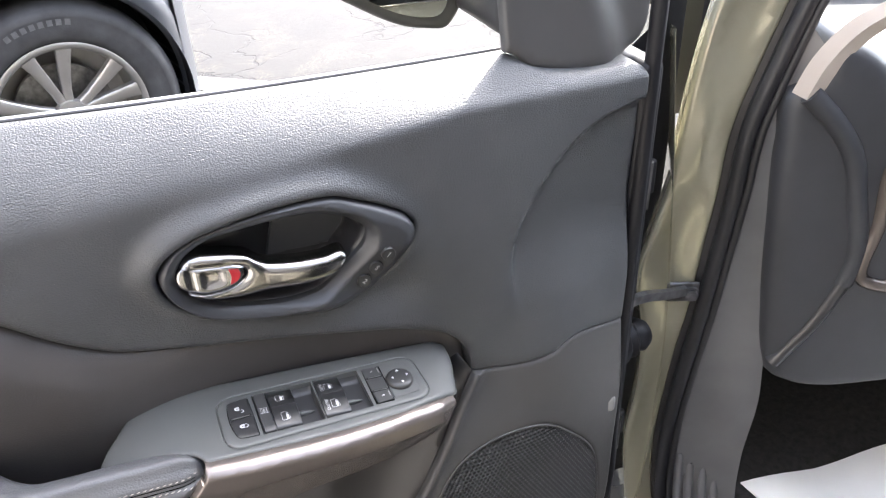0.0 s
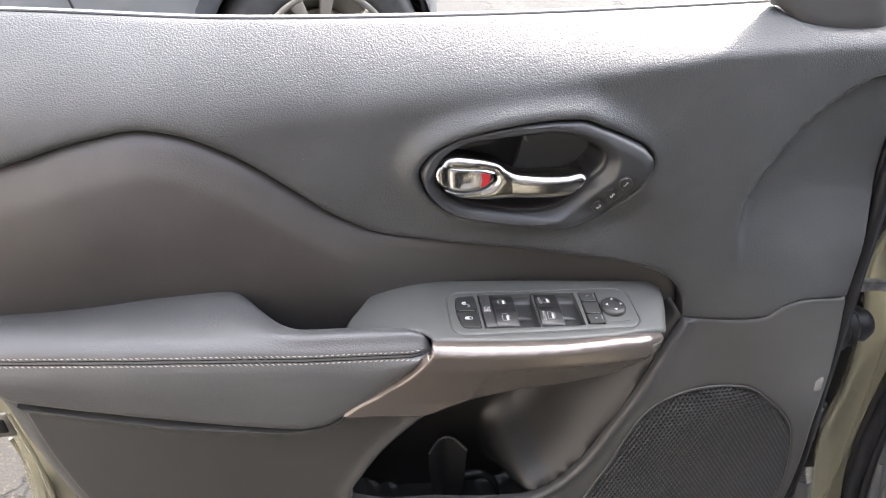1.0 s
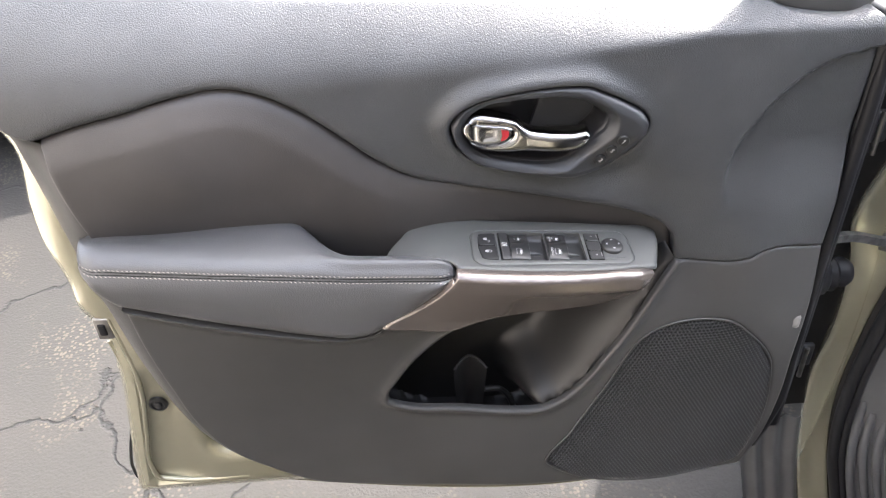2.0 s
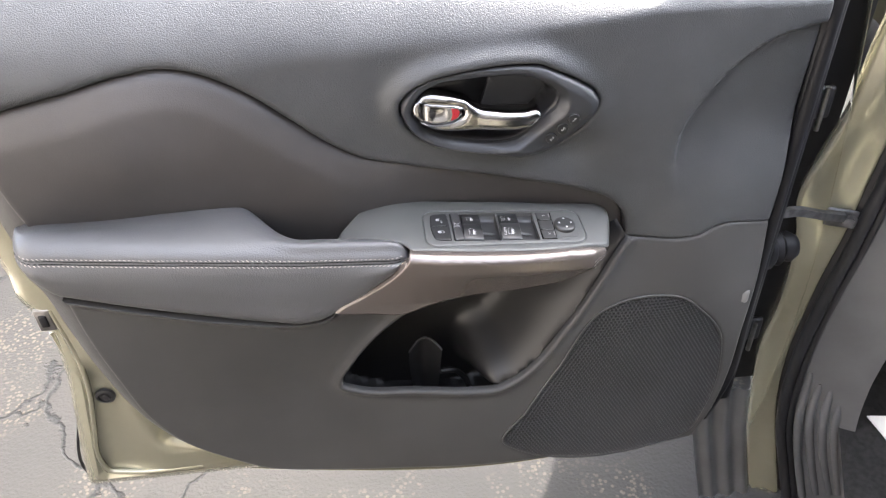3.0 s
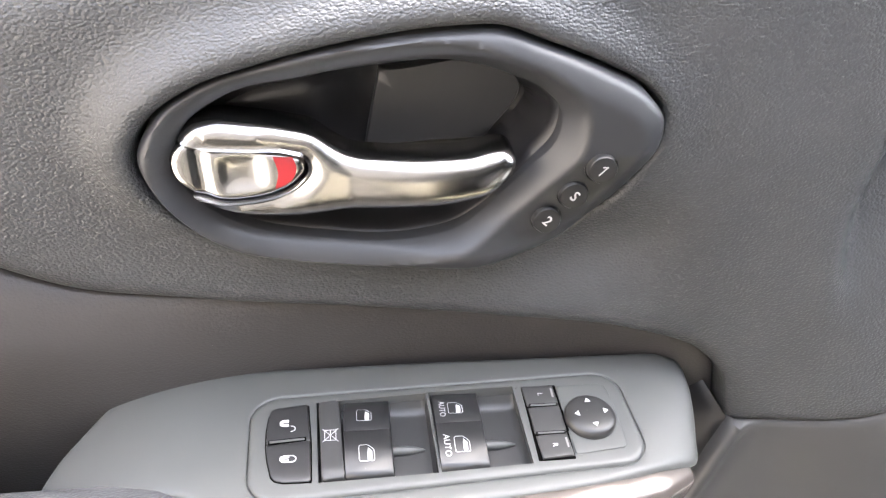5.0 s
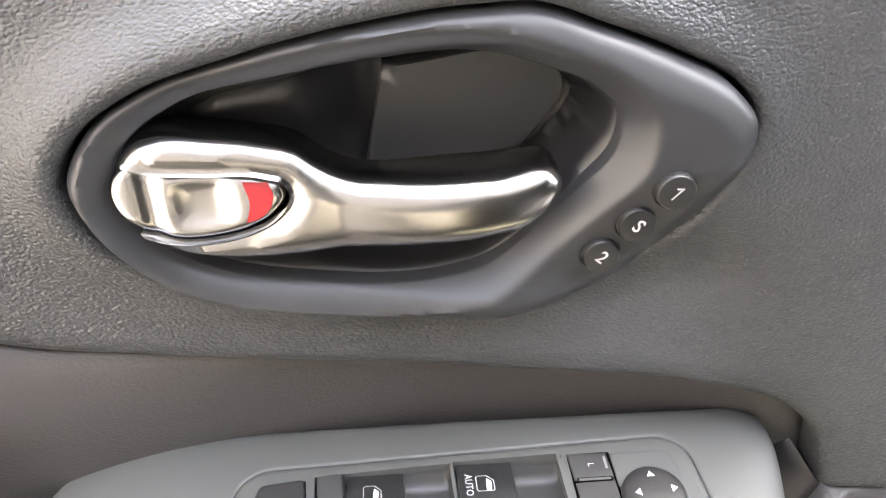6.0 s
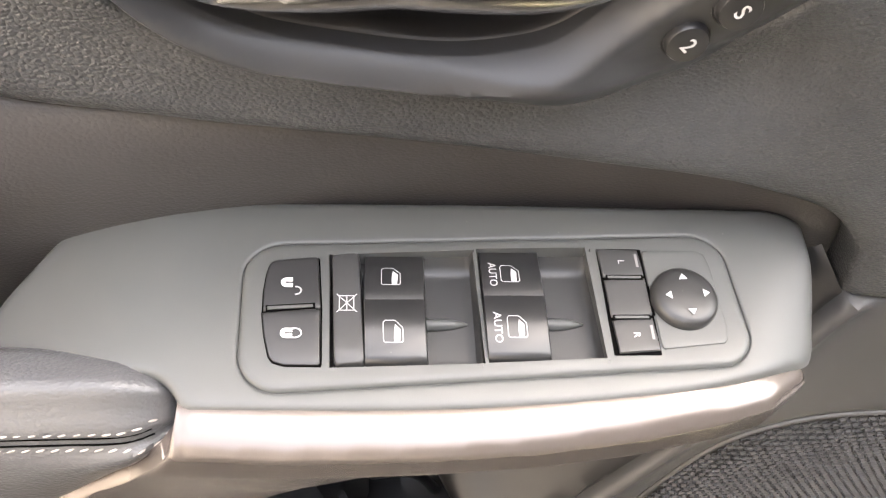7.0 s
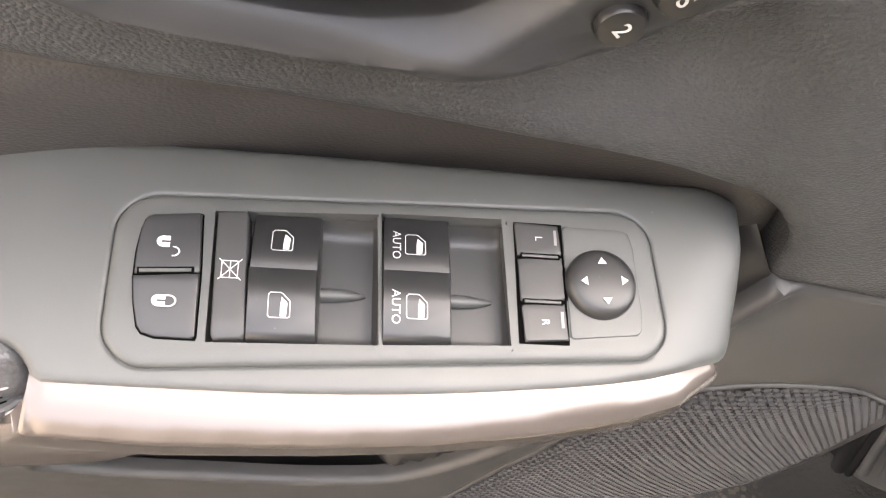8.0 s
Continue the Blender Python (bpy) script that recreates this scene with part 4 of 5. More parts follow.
def padlock(is_open):
    w = np.linspace(0, math.pi, 11)
    cap = [(0.0019 * math.cos(k), -0.0012 - 0.0021 * math.sin(k)) for k in np.linspace(0, math.pi / 2, 7)]
    half = [(0.0019, 0.0008)] + [p for p in cap if p[0] > 0.0003] + [(0.0003, -0.0018), (0.0003, 0.0008)]
    body = [half, [(-u, v) for u, v in half][::-1], [(0.0003, -0.0018), (0.0003, -0.0033), (-0.0003, -0.0033), (-0.0003, -0.0018)]]
    if is_open:
        arch = [(0.0032 - 0.0015 * math.cos(k), 0.0020 + 0.0018 * math.sin(k)) for k in w]
    else:
        arch = [(-0.0017, 0.0008)] + [(-0.0017 * math.cos(k), 0.0018 + 0.0020 * math.sin(k)) for k in w] + [(0.0017, 0.0008)]
    return body + strokes([arch], 0.0005)


part("unlock_symbol", flat(padlock(True), turned(-0.1056, -0.0152, 0.0027, 1.0)), ICON, panel, smooth=False)
part("lock_symbol", flat(padlock(False), turned(-0.1050, -0.0346, 0.0026, 1.0)), ICON, panel, smooth=False)
cross = strokes([[(-0.0028, -0.0026), (0.0028, -0.0026), (0.0028, 0.0024), (-0.0028, 0.0024), (-0.0028, -0.0026)], [(-0.0034, -0.0034), (0.0034, 0.0034)], [(-0.0034, 0.0034), (0.0034, -0.0034)], [(-0.0028, 0), (0.0028, 0)]], 0.00028)
part("child_lock_symbol", flat(cross, turned(-0.0859, -0.0234, 0.0029)), ICON, panel, smooth=False)
for w in range(4):
    a = w * math.pi / 2 + 0.06
    tri = [(0.0084, 0.0), (0.0060, 0.0016), (0.0060, -0.0016)]
    place = lambda u, v, a=a: (knob_at @ Vector((u * math.cos(a) - v * math.sin(a), u * math.sin(a) + v * math.cos(a), 0.0064)))
    part("arrow", flat([tri], place), ICON, panel, smooth=False)

# ---- silver trim under the pod ----
SILVER_TOP = [(-0.1405, 0.8568), (-0.1076, 0.8529), (-0.0578, 0.8470), (-0.0229, 0.8430), (0.0137, 0.8391), (0.0427, 0.8352), (0.064, 0.8300), (0.0790, 0.8235)]
SILVER_LOW = [(0.0810, 0.8190), (0.0765, 0.8120), (0.062, 0.8015), (0.034, 0.7905), (-0.014, 0.7835), (-0.064, 0.7815), (-0.105, 0.7785), (-0.130, 0.7740), (-0.147, 0.7692), (-0.158, 0.7690), (-0.19, 0.7765), (-0.228, 0.7845)]
SILVER_SIDE = [(-0.228, 0.7845), (-0.223, 0.7885), (-0.193, 0.8035), (-0.165, 0.8235), (-0.150, 0.8410), (-0.1425, 0.8520), (-0.1405, 0.8568)]
silver_loop = np.concatenate([curve(SILVER_TOP, 0.003)[:-1], curve([SILVER_TOP[-1]] + SILVER_LOW, 0.003)[:-1], curve(SILVER_SIDE, 0.003)[:-1]])[::-1]


def silver_place(q, d):
    front = along(q[:, 0], [(-0.23, -0.069), (-0.18, -0.0725), (-0.14, -0.0765), (-0.1076, -0.0785), (-0.06, -0.0785), (-0.022, -0.0765), (0.0137, -0.0725), (0.043, -0.0668), (0.063, -0.0605), (0.0835, -0.046)])
    zt = along(q[:, 0], [(-0.23, 0.87)] + SILVER_TOP)
    k = np.clip((zt - q[:, 1]) / 0.075, 0, 1)
    roll = rounded(zt - q[:, 1], 0.0065) / 0.0065 * np.interp(q[:, 0], [-0.2, -0.14, -0.1076, -0.0578, -0.0229, 0.01, 0.0414, 0.0705, 0.0835], [0.004, 0.0160, 0.0172, 0.0169, 0.0161, 0.0145, 0.0128, 0.0092, 0.0062])
    under = np.interp(q[:, 0], [-0.22, -0.158, -0.06], [0.0, 0.4, 1.0])
    return on_door(q[:, 0], front + roll + (0.008 * k + 0.030 * np.logaddexp(0, (k - 0.3) * 40) / 40) * under + rounded(d, 0.0015), q[:, 1])


part("silver_trim", patch("silver", silver_loop, [], silver_place, 0.0025, (0.0005, 0.0015, 0.004), lambda v: (0, 0.013, -0.003) if v[2] > 0.857 - 0.118 * (v[0] + 0.14) - 0.012 else (0, 0.005, 0.004)), SILVER, door, "satin silver painted trim under the switch pod")

# ---- inner door handle ----
INNER = [(-0.125, 0.994), (-0.118, 1.005), (-0.103, 1.0135), (-0.073, 1.018), (-0.045, 1.0195), (-0.018, 1.0185), (-0.009, 1.0165), (0.006, 1.010), (0.019, 1.0025), (0.0265, 0.992), (0.025, 0.982), (0.014, 0.970), (-0.003, 0.955), (-0.018, 0.946), (-0.033, 0.9435), (-0.077, 0.9495), (-0.100, 0.957), (-0.114, 0.966), (-0.124, 0.979), (-0.1265, 0.988)]
inner_loop = curve(INNER, 0.0025, True)


def bezel_place(q, d):
    out, inn = distance(q, bezel_loop), distance(q, inner_loop)
    rise = 0.006 * np.clip(out / 0.009, 0, 1) ** 0.7
    fall = 0.0082 * step_up(q[:, 0], -0.02, 0.02) * np.clip((0.9745 - q[:, 1]) / 0.0285, 0, 1.2) + 0.0105 * np.clip(1 - inn / 0.0085, 0, 1) ** 1.1
    return on_door(q[:, 0], -0.0090 - rise + fall + rounded(out, 0.0025), q[:, 1])


part("handle_bezel", patch("bezel", curve(BEZEL, 0.0015, True)[::-1], [curve(INNER, 0.0015, True)], bezel_place, 0.002, (0.0005, 0.0012, 0.0022, 0.0036), (0, 0.018, 0)), BEZEL_PLASTIC, door, "dark plastic surround of the inner door handle")


def cup_place(q, d):
    deep = 0.026 * step_up(d, 0.0, 0.010)
    left = 0.012 * step_up(-q[:, 0], 0.045, 0.075)
    return on_door(q[:, 0], 0.0015 + deep - left * step_up(d, 0.0, 0.013), q[:, 1])


part("handle_cup", patch("cup", inner_loop[::-1], [], cup_place, 0.003, (0.001, 0.003, 0.006, 0.009)), SHADED_CUP, door, "hollow behind the door handle, coloured dark for its shade")
flap = curve([(-0.043, 1.0075), (0.013, 0.9990), (0.0145, 0.9955), (-0.001, 0.9720), (-0.053, 0.9745)], 0.003, True, (0, 3, 4))
part("cup_cover", patch("flap", flap[::-1], [], lambda q, d: on_door(q[:, 0], 0.0215 + rounded(d, 0.001), q[:, 1]), 0.006, (0.0006,), (0, 0.004, 0)), BEZEL_PLASTIC, door)

HANDLE = [(-0.1215, 1.0010), (-0.1158, 1.0052), (-0.1095, 1.0065), (-0.0953, 1.0043), (-0.0811, 1.0008), (-0.0705, 0.9968), (-0.0653, 0.9922), (-0.0595, 0.9882), (-0.0440, 0.9850), (-0.0136, 0.9820), (0.0050, 0.9806), (0.0068, 0.9775), (0.0030, 0.9703), (-0.0034, 0.9660), (-0.0154, 0.9644), (-0.0426, 0.9648), (-0.0639, 0.9657), (-0.0755, 0.9656), (-0.0870, 0.9663), (-0.1071, 0.9703), (-0.1159, 0.9743), (-0.1200, 0.9786), (-0.1245, 0.9855), (-0.1250, 0.9940)]
LEVER = [(-0.1262, 0.9930), (-0.1242, 0.9968), (-0.1192, 0.9992), (-0.1119, 0.9963), (-0.0974, 0.9938), (-0.0825, 0.9914), (-0.0763, 0.9882), (-0.0756, 0.9848), (-0.0800, 0.9800), (-0.0882, 0.9768), (-0.0986, 0.9757), (-0.1098, 0.9766), (-0.1190, 0.9802), (-0.1252, 0.9862)]
lever_loop = curve(LEVER, 0.002, True)
mid = np.array(LEVER).mean(0)
lever_back = mid + (curve(LEVER, 0.002, True) - mid) * 1.10
THROAT = [tuple(mid + (np.array(p) - mid) * 1.045) for p in LEVER[12:1:-1]]
handle_outline = HANDLE[:-3] + THROAT
handle_loop = curve(handle_outline, 0.002, True, (0, len(HANDLE) - 4, len(HANDLE) - 3, len(handle_outline) - 1))


def handle_place(q, d):
    bar = step_up(q[:, 0], -0.078, -0.055)
    reach = -0.0146 + 0.17 * (q[:, 1] - 0.985) - 0.003 * bar * np.sin(np.clip((q[:, 0] + 0.06) / 0.066, 0, 1) * math.pi)
    inner = distance(q, lever_loop)
    return on_door(q[:, 0], reach + np.maximum(rounded(d, 0.0075) * 0.75 * step_up(inner, 0.0004, 0.003), rounded(d, 0.0015)), q[:, 1])


part("pull_handle", patch("pull", handle_loop[::-1], [], handle_place, 0.0018, (0.0005, 0.0015, 0.003, 0.005, 0.0072), (0, 0.012, 0)), CHROME, door, "satin chrome inner door handle")

def lever_place(q, d):
    dish = 0.0018 * np.exp(-(((q[:, 0] + 0.1000) / 0.0075) ** 4 + ((q[:, 1] - 0.9860) / 0.0058) ** 4) * 0.7)
    waist = 0.0016 * np.exp(-((q[:, 0] + 0.1150) / 0.0030) ** 2)
    return on_door(q[:, 0], -0.0125 + 0.26 * (q[:, 1] - 0.985) + dish + waist + rounded(d, 0.003) * 0.8, q[:, 1])


# flat black sheet whose colour stands for the shade round the lever
part("lever_shade_sheet", patch("hollow", lever_back[::-1], [], lambda q, d: on_door(q[:, 0], -0.0045 + 0 * d, q[:, 1]), 0.004), GAP, door)
lever = part("lock_lever", patch("lever", lever_loop[::-1], [], lever_place, 0.0016, (0.0005, 0.0012, 0.0022, 0.003), (0, 0.006, 0)), CHROME, door, "satin chrome lock lever with a red mark")
red_loop = curve([(-0.0872, 0.9908), (-0.0800, 0.9896), (-0.0790, 0.9865), (-0.0804, 0.9825), (-0.0850, 0.9795), (-0.0882, 0.9790), (-0.0862, 0.9845)], 0.0015, True, (0, 1, 5))
part("red_marker", patch("red", red_loop[::-1], [], lambda q, d: on_door(q[:, 0], lever_place(q, distance(q, lever_loop))[:, 1] - LEAN * (q[:, 1] - 0.8) - 0.0004, q[:, 1]), 0.0016), RED, lever, "red unlocked mark")

# seat memory buttons
DIGIT = {"1": (0.0402, 0.9710, -0.0140), "S": (0.0297, 0.9585, -0.0098), "2": (0.0188, 0.9468, -0.0072)}
for word, (x, z, base) in DIGIT.items():
    at = Matrix.Translation(on_door(x, base, z)) @ pose(0, 0, 0, 90, 0, 0)
    b = part("memory_button", disc([(0.0069, 0.0000), (0.0069, 0.0006), (0.0064, 0.0004), (0.0062, 0.0005), (0.0061, 0.0028), (0.0056, 0.0036), (0.0044, 0.0038), (0.0, 0.0037)], at, 32), BUTTON, door, "small round seat memory button")
    c, s = math.cos(radians(-48)), math.sin(radians(-48))
    spot = lambda u, v: at @ Vector((c * u - s * v, s * u + c * v, 0.0040))
    one = strokes([[(-0.0012, 0.0011), (0.0001, 0.0021), (0.0001, -0.0023)]], 0.00062)
    part("digit", flat(one, spot) if word == "1" else bend_mesh(text_mesh(word, 0.0064, 0.00008), spot), ICON, b, smooth=False)

# ---- steel shell, belt, sail, mirror, hinges ----
SHELL = [(-0.70, 1.14), (-0.645, 1.04), (-0.614, 0.98), (-0.622, 0.904), (-0.624, 0.861), (-0.613, 0.790), (-0.613, 0.755), (-0.597, 0.719), (-0.595, 0.639), (-0.608, 0.553), (-0.622, 0.47), (-0.631, 0.408), (-0.625, 0.402), (-0.40, 0.402), (0.0, 0.400), (0.27, 0.398), (0.295, 0.42), (0.305, 0.6), (0.308, 0.9), (0.308, 1.04)]
shell_loop = curve(SHELL, 0.008, True, (0, 11, 12, 16, 19))


def shell_place(q, d):
    corner = step_up(-q[:, 0], 0.50, 0.56) * step_up(0.66 - q[:, 1], 0.0, 0.05)
    hem = 0.008 * np.clip(1 - d / 0.018, 0, 1) + rounded(d, 0.004)
    return on_door(q[:, 0], 0.034 + 0.07 * step_up(d, 0.07, 0.10) * step_up(q[:, 0], -0.52, -0.46) + 0.010 * corner * step_up(d, 0.02, 0.035) + hem, q[:, 1])


shell = part("door_shell", patch("shell", shell_loop, [], shell_place, 0.012, (0.001, 0.004, 0.012, 0.02, 0.032), (0.012, 0.05, 0)), PAINT, door, "olive-green painted steel door shell")
skin = curve([(-0.72, 1.16), (-0.665, 1.06), (-0.630, 0.99), (-0.628, 0.86), (-0.614, 0.76), (-0.600, 0.64), (-0.625, 0.45), (-0.632, 0.403), (-0.60, 0.398), (0.27, 0.386), (0.315, 0.42), (0.33, 0.9), (0.33, 1.07), (0.18, 1.080), (0, 1.084), (-0.3, 1.100), (-0.6, 1.128)], 0.012, True, (0, 7, 10, 12))
part("outer_skin", patch("skin", skin, [], lambda q, d: on_door(q[:, 0], 0.075 + 0.06 * np.sin(np.clip((q[:, 1] - 0.38) / 0.75, 0, 1) * math.pi), q[:, 1]), 0.03, (0.004,), (0, 0.004, 0)), PAINT, door)
part("hem_seal", tube(curve([on_door(-0.599, 0.058, 0.62), on_door(-0.611, 0.058, 0.54), on_door(-0.632, 0.058, 0.405), on_door(-0.629, 0.058, 0.398), on_door(-0.60, 0.058, 0.396), on_door(0.25, 0.058, 0.392)], 0.02), 0.0025, 6), RUBBER, door)
bead = curve([(-0.578, 0.74), (-0.570, 0.66), (-0.573, 0.60), (-0.586, 0.53), (-0.597, 0.46), (-0.592, 0.437), (-0.57, 0.430), (-0.46, 0.428)], 0.008)
part("shell_bead", tube(on_door(bead[:, 0], 0.037, bead[:, 1]), 0.0042, 8), PAINT, shell)
bead = curve([(-0.590, 0.70), (-0.584, 0.64), (-0.596, 0.55), (-0.611, 0.45), (-0.612, 0.421), (-0.59, 0.415), (-0.45, 0.414)], 0.008)
part("shell_bead", tube(on_door(bead[:, 0], 0.041, bead[:, 1]), 0.0028, 8), PAINT, shell)
part("drain_plug", disc([(0.013, -0.002), (0.0125, 0.002), (0.009, 0.003), (0.008, 0.001), (0.006, 0.001), (0.005, 0.004), (0.0, 0.0045)], Matrix.Translation(on_door(-0.557, 0.040, 0.582)) @ pose(0, 0, 0, 90, 0, 0), 20), RUBBER, door, "black rubber body plug")
latch = part("latch_plate", block((-0.598, 0.030, 0.708), (-0.578, 0.046, 0.742), 0.002), STEEL, door, "zinc-plated door latch opening")
part("latch_mouth", block((-0.594, 0.028, 0.715), (-0.584, 0.045, 0.734), 0.002), DARK_PLASTIC, latch)
belt3 = even(belt_line, 60)
part("belt_strip", tube(on_door(belt3[:, 0], 0.0475, belt3[:, 1] - 0.0002), 0.0014, 6), RUBBER, door)
part("belt_moulding", tube(on_door(belt3[:, 0], 0.0520, belt3[:, 1] - 0.0012), 0.0024, 8), ALLOY, door, "thin bright belt moulding")

sail_loop = curve([(0.1765, 1.100), (0.178, 1.10), (0.197, 1.0865), (0.231, 1.0765), (0.273, 1.0735), (0.300, 1.0735), (0.318, 1.08), (0.335, 1.20), (0.345, 1.40), (0.17, 1.40), (0.172, 1.25)], 0.006, True, (0, 8, 9))


def sail_place(q, d):
    wing = 0.02 * step_up(q[:, 0] - 0.25 * (q[:, 1] - 1.08) * -1, 0.27, 0.315)
    return on_door(q[:, 0], 0.030 + 0.010 * (q[:, 1] - 1.08) / 0.1 + wing + rounded(d, 0.005), q[:, 1])


part("mirror_sail", patch("sail", sail_loop, [], sail_place, 0.008, (0.0015, 0.004), (0, 0.006, 0)), PLASTIC, door, "black plastic cover at the mirror's foot")
mirror = part("wing_mirror", patch("housing", curve([(0.19, 1.076), (0.165, 1.078), (0.072, 1.124), (0.0, 1.165), (-0.03, 1.21), (0.0, 1.28), (0.17, 1.29), (0.205, 1.2), (0.203, 1.09)], 0.006, True), [], lambda q, d: np.stack([q[:, 0], 0.20 + rounded(d, 0.012) - 0.0 * d, q[:, 1]], 1), 0.01, (0.002, 0.006, 0.012), (0, 0.10, 0.02)), BLACK_PLASTIC, door, "black wing mirror housing")
glass_loop = curve([(0.172, 1.092), (0.160, 1.0935), (0.075, 1.136), (0.0, 1.178), (-0.015, 1.21), (0.005, 1.265), (0.165, 1.275), (0.180, 1.2)], 0.006, True)
part("trim_clip", block((0.280, 0.000, 0.670), (0.298, 0.02, 0.694), 0.005), GREY_CLIP, door, "pale plastic trim clip")
part("mirror_glass", patch("glass", glass_loop, [], lambda q, d: np.stack([q[:, 0], 0.198 - rounded(0.004 - d, 0.004) * 0.0 + 0 * d, q[:, 1]], 1), 0.02), MIRROR, mirror)
for k in range(3):
    part("heater_mark", flat([[(0.120 + 0.012 * k, 1.128 - 0.0058 * k), (0.1265 + 0.012 * k, 1.1245 - 0.0058 * k), (0.1265 + 0.012 * k, 1.1395 - 0.0058 * k), (0.120 + 0.012 * k, 1.143 - 0.0058 * k)]], lambda u, v: (u, 0.1972, v)), GREY_CLIP, mirror, smooth=False)
part("mirror_arm", block((0.198, 0.10, 1.092), (0.30, 0.26, 1.14), 0.012, None, 3), BLACK_PLASTIC, mirror)

# front end of the door: dark sealing strips and hinges
part("front_seal", tube(curve([on_door(0.332, 0.030, 1.42), on_door(0.330, 0.028, 1.2), on_door(0.326, 0.030, 1.07), on_door(0.322, 0.030, 0.95), on_door(0.318, 0.032, 0.8), on_door(0.315, 0.034, 0.62), on_door(0.312, 0.036, 0.5), on_door(0.29, 0.038, 0.42)], 0.02), 0.008, 8), DARK_PLASTIC, door, "black rubber door seal")
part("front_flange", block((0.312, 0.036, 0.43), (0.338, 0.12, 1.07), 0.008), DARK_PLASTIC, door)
part("cable_boot", disc([(0.030, -0.01), (0.030, 0.01), (0.024, 0.016), (0.026, 0.024), (0.020, 0.03), (0.022, 0.04), (0.016, 0.05)], Matrix.Translation((0.345, 0.085, 0.69)) @ pose(0, 0, 0, 0, 90, 0), 20), DARK_PLASTIC, door, "black rubber cable boot")
for z in (0.895, 0.50):
    hinge = part("door_hinge", block((0.338, 0.112, z - 0.022), (0.405, 0.122, z + 0.022), 0.004), RUBBER, door, "dark steel door hinge")
    part("hinge_pin", disc([(0.0, -0.030), (0.0035, -0.030), (0.0035, 0.030), (0.0, 0.030)], Matrix.Translation((0.384, 0.100, z)), 12), STEEL, hinge)
# a near-black sheet stands in for the shade behind the hinges
part("hinge_gap_sheet", loft([[(x, 0.155, z) for z in (0.34, 0.7, top)] for x, top in ((0.32, 1.02), (0.37, 1.03), (0.41, 1.06), (0.45, 1.12))]), DARK_PLASTIC, door, "dark sheet in place of the shaded hinge gap")
strap = [(0.320, 0.060, 0.765), (0.37, 0.072, 0.760), (0.43, 0.092, 0.733), (0.472, 0.108, 0.714)]
check = part("check_strap", loft([[Vector(p) + Vector((0, dy, dz)) for dy, dz in ((-0.004, -0.006), (-0.004, 0.006), (0.004, 0.006), (0.004, -0.006), (-0.004, -0.006))] for p in curve(strap, 0.01)]), DULL_STEEL, door, "dull grey steel door check strap")

# ---- our car's body beside the open door ----
car = door
FOOT, E1, NN = np.array((0.48, 0.114, 0.0)), np.array((0.914, -0.407, 0.0)), np.array((-0.407, -0.914, 0.0))


def on_jamb(a, z, h=0.0):
    """A place on the hinge pillar: across it, up, out of it towards the seats."""
    a, z, h = np.broadcast_arrays(np.asarray(a, float), np.asarray(z, float), np.asarray(h, float))
    return FOOT + a[..., None] * E1 + h[..., None] * NN + np.stack([0 * z, 0 * z, z], -1)


PILLAR = [(-0.012, 1.12), (-0.025, 1.05), (-0.036, 0.96), (-0.044, 0.85), (-0.055, 0.80), (-0.069, 0.72), (-0.057, 0.665), (-0.050, 0.60), (-0.049, 0.52), (-0.057, 0.43), (-0.049, 0.33), (-0.039, 0.245), (0.001, 0.058), (0.060, 0.06), (0.023, 0.206), (-0.001, 0.319), (-0.009, 0.42), (-0.007, 0.50), (0.0, 0.60), (0.009, 0.676), (0.014, 0.766), (0.020, 0.85), (0.023, 0.93), (0.045, 1.03), (0.07, 1.12)]
pillar_loop = curve(PILLAR, 0.008, True, (0, 12, 13, 24))
part("hinge_pillar", patch("pillar", pillar_loop[::-1], [], lambda q, d: on_jamb(q[:, 0], q[:, 1], -rounded(d, 0.008) + 0.006 * np.sin(q[:, 1] * 22) * step_up(d, 0.005, 0.03)), 0.012, (0.002, 0.005, 0.008), tuple(-0.014 * NN)), PAINT, car, "olive-green painted hinge pillar")
bolt = part("check_bracket", block((-0.028, -0.016, 0.0), (0.014, 0.014, 0.006), 0.003, Matrix.Translation(on_jamb(0, 0.709)) @ Matrix(((E1[0], 0, NN[0], 0), (E1[1], 0, NN[1], 0), (0, 1, 0, 0), (0, 0, 0, 1)))), DULL_STEEL, car)
part("bracket_bolt", disc([(0.011, 0.005), (0.011, 0.008), (0.008, 0.009), (0.008, 0.013), (0.005, 0.014), (0.0, 0.014)], Matrix.Translation(on_jamb(0.003, 0.707)) @ Matrix(((E1[0], 0, NN[0], 0), (E1[1], 0, NN[1], 0), (0, 1, 0, 0), (0, 0, 0, 1))), 18), DULL_STEEL, bolt)
SEAL = [(0.085, 1.13), (0.055, 1.02), (0.037, 0.94), (0.033, 0.85), (0.027, 0.766), (0.020, 0.67), (0.010, 0.57), (0.003, 0.48), (0.002, 0.42), (0.006, 0.33), (0.018, 0.25), (0.032, 0.20), (0.070, 0.07)]
part("opening_seal", tube(curve([on_jamb(a + 0.001, z, 0.006) for a, z in SEAL], 0.02), 0.010, 10), RUBBER, car, "black rubber door opening seal")
part("seal_channel", loft([[on_jamb(a - 0.018, z, -0.010), on_jamb(a, z, -0.002), on_jamb(a + 0.024, z, 0.002)] for a, z in curve(SEAL, 0.03)]), RUBBER, car)
part("seal_lip", tube(curve([on_jamb(a + 0.014, z, 0.010) for a, z in SEAL], 0.02), 0.0055, 8), RUBBER, car)
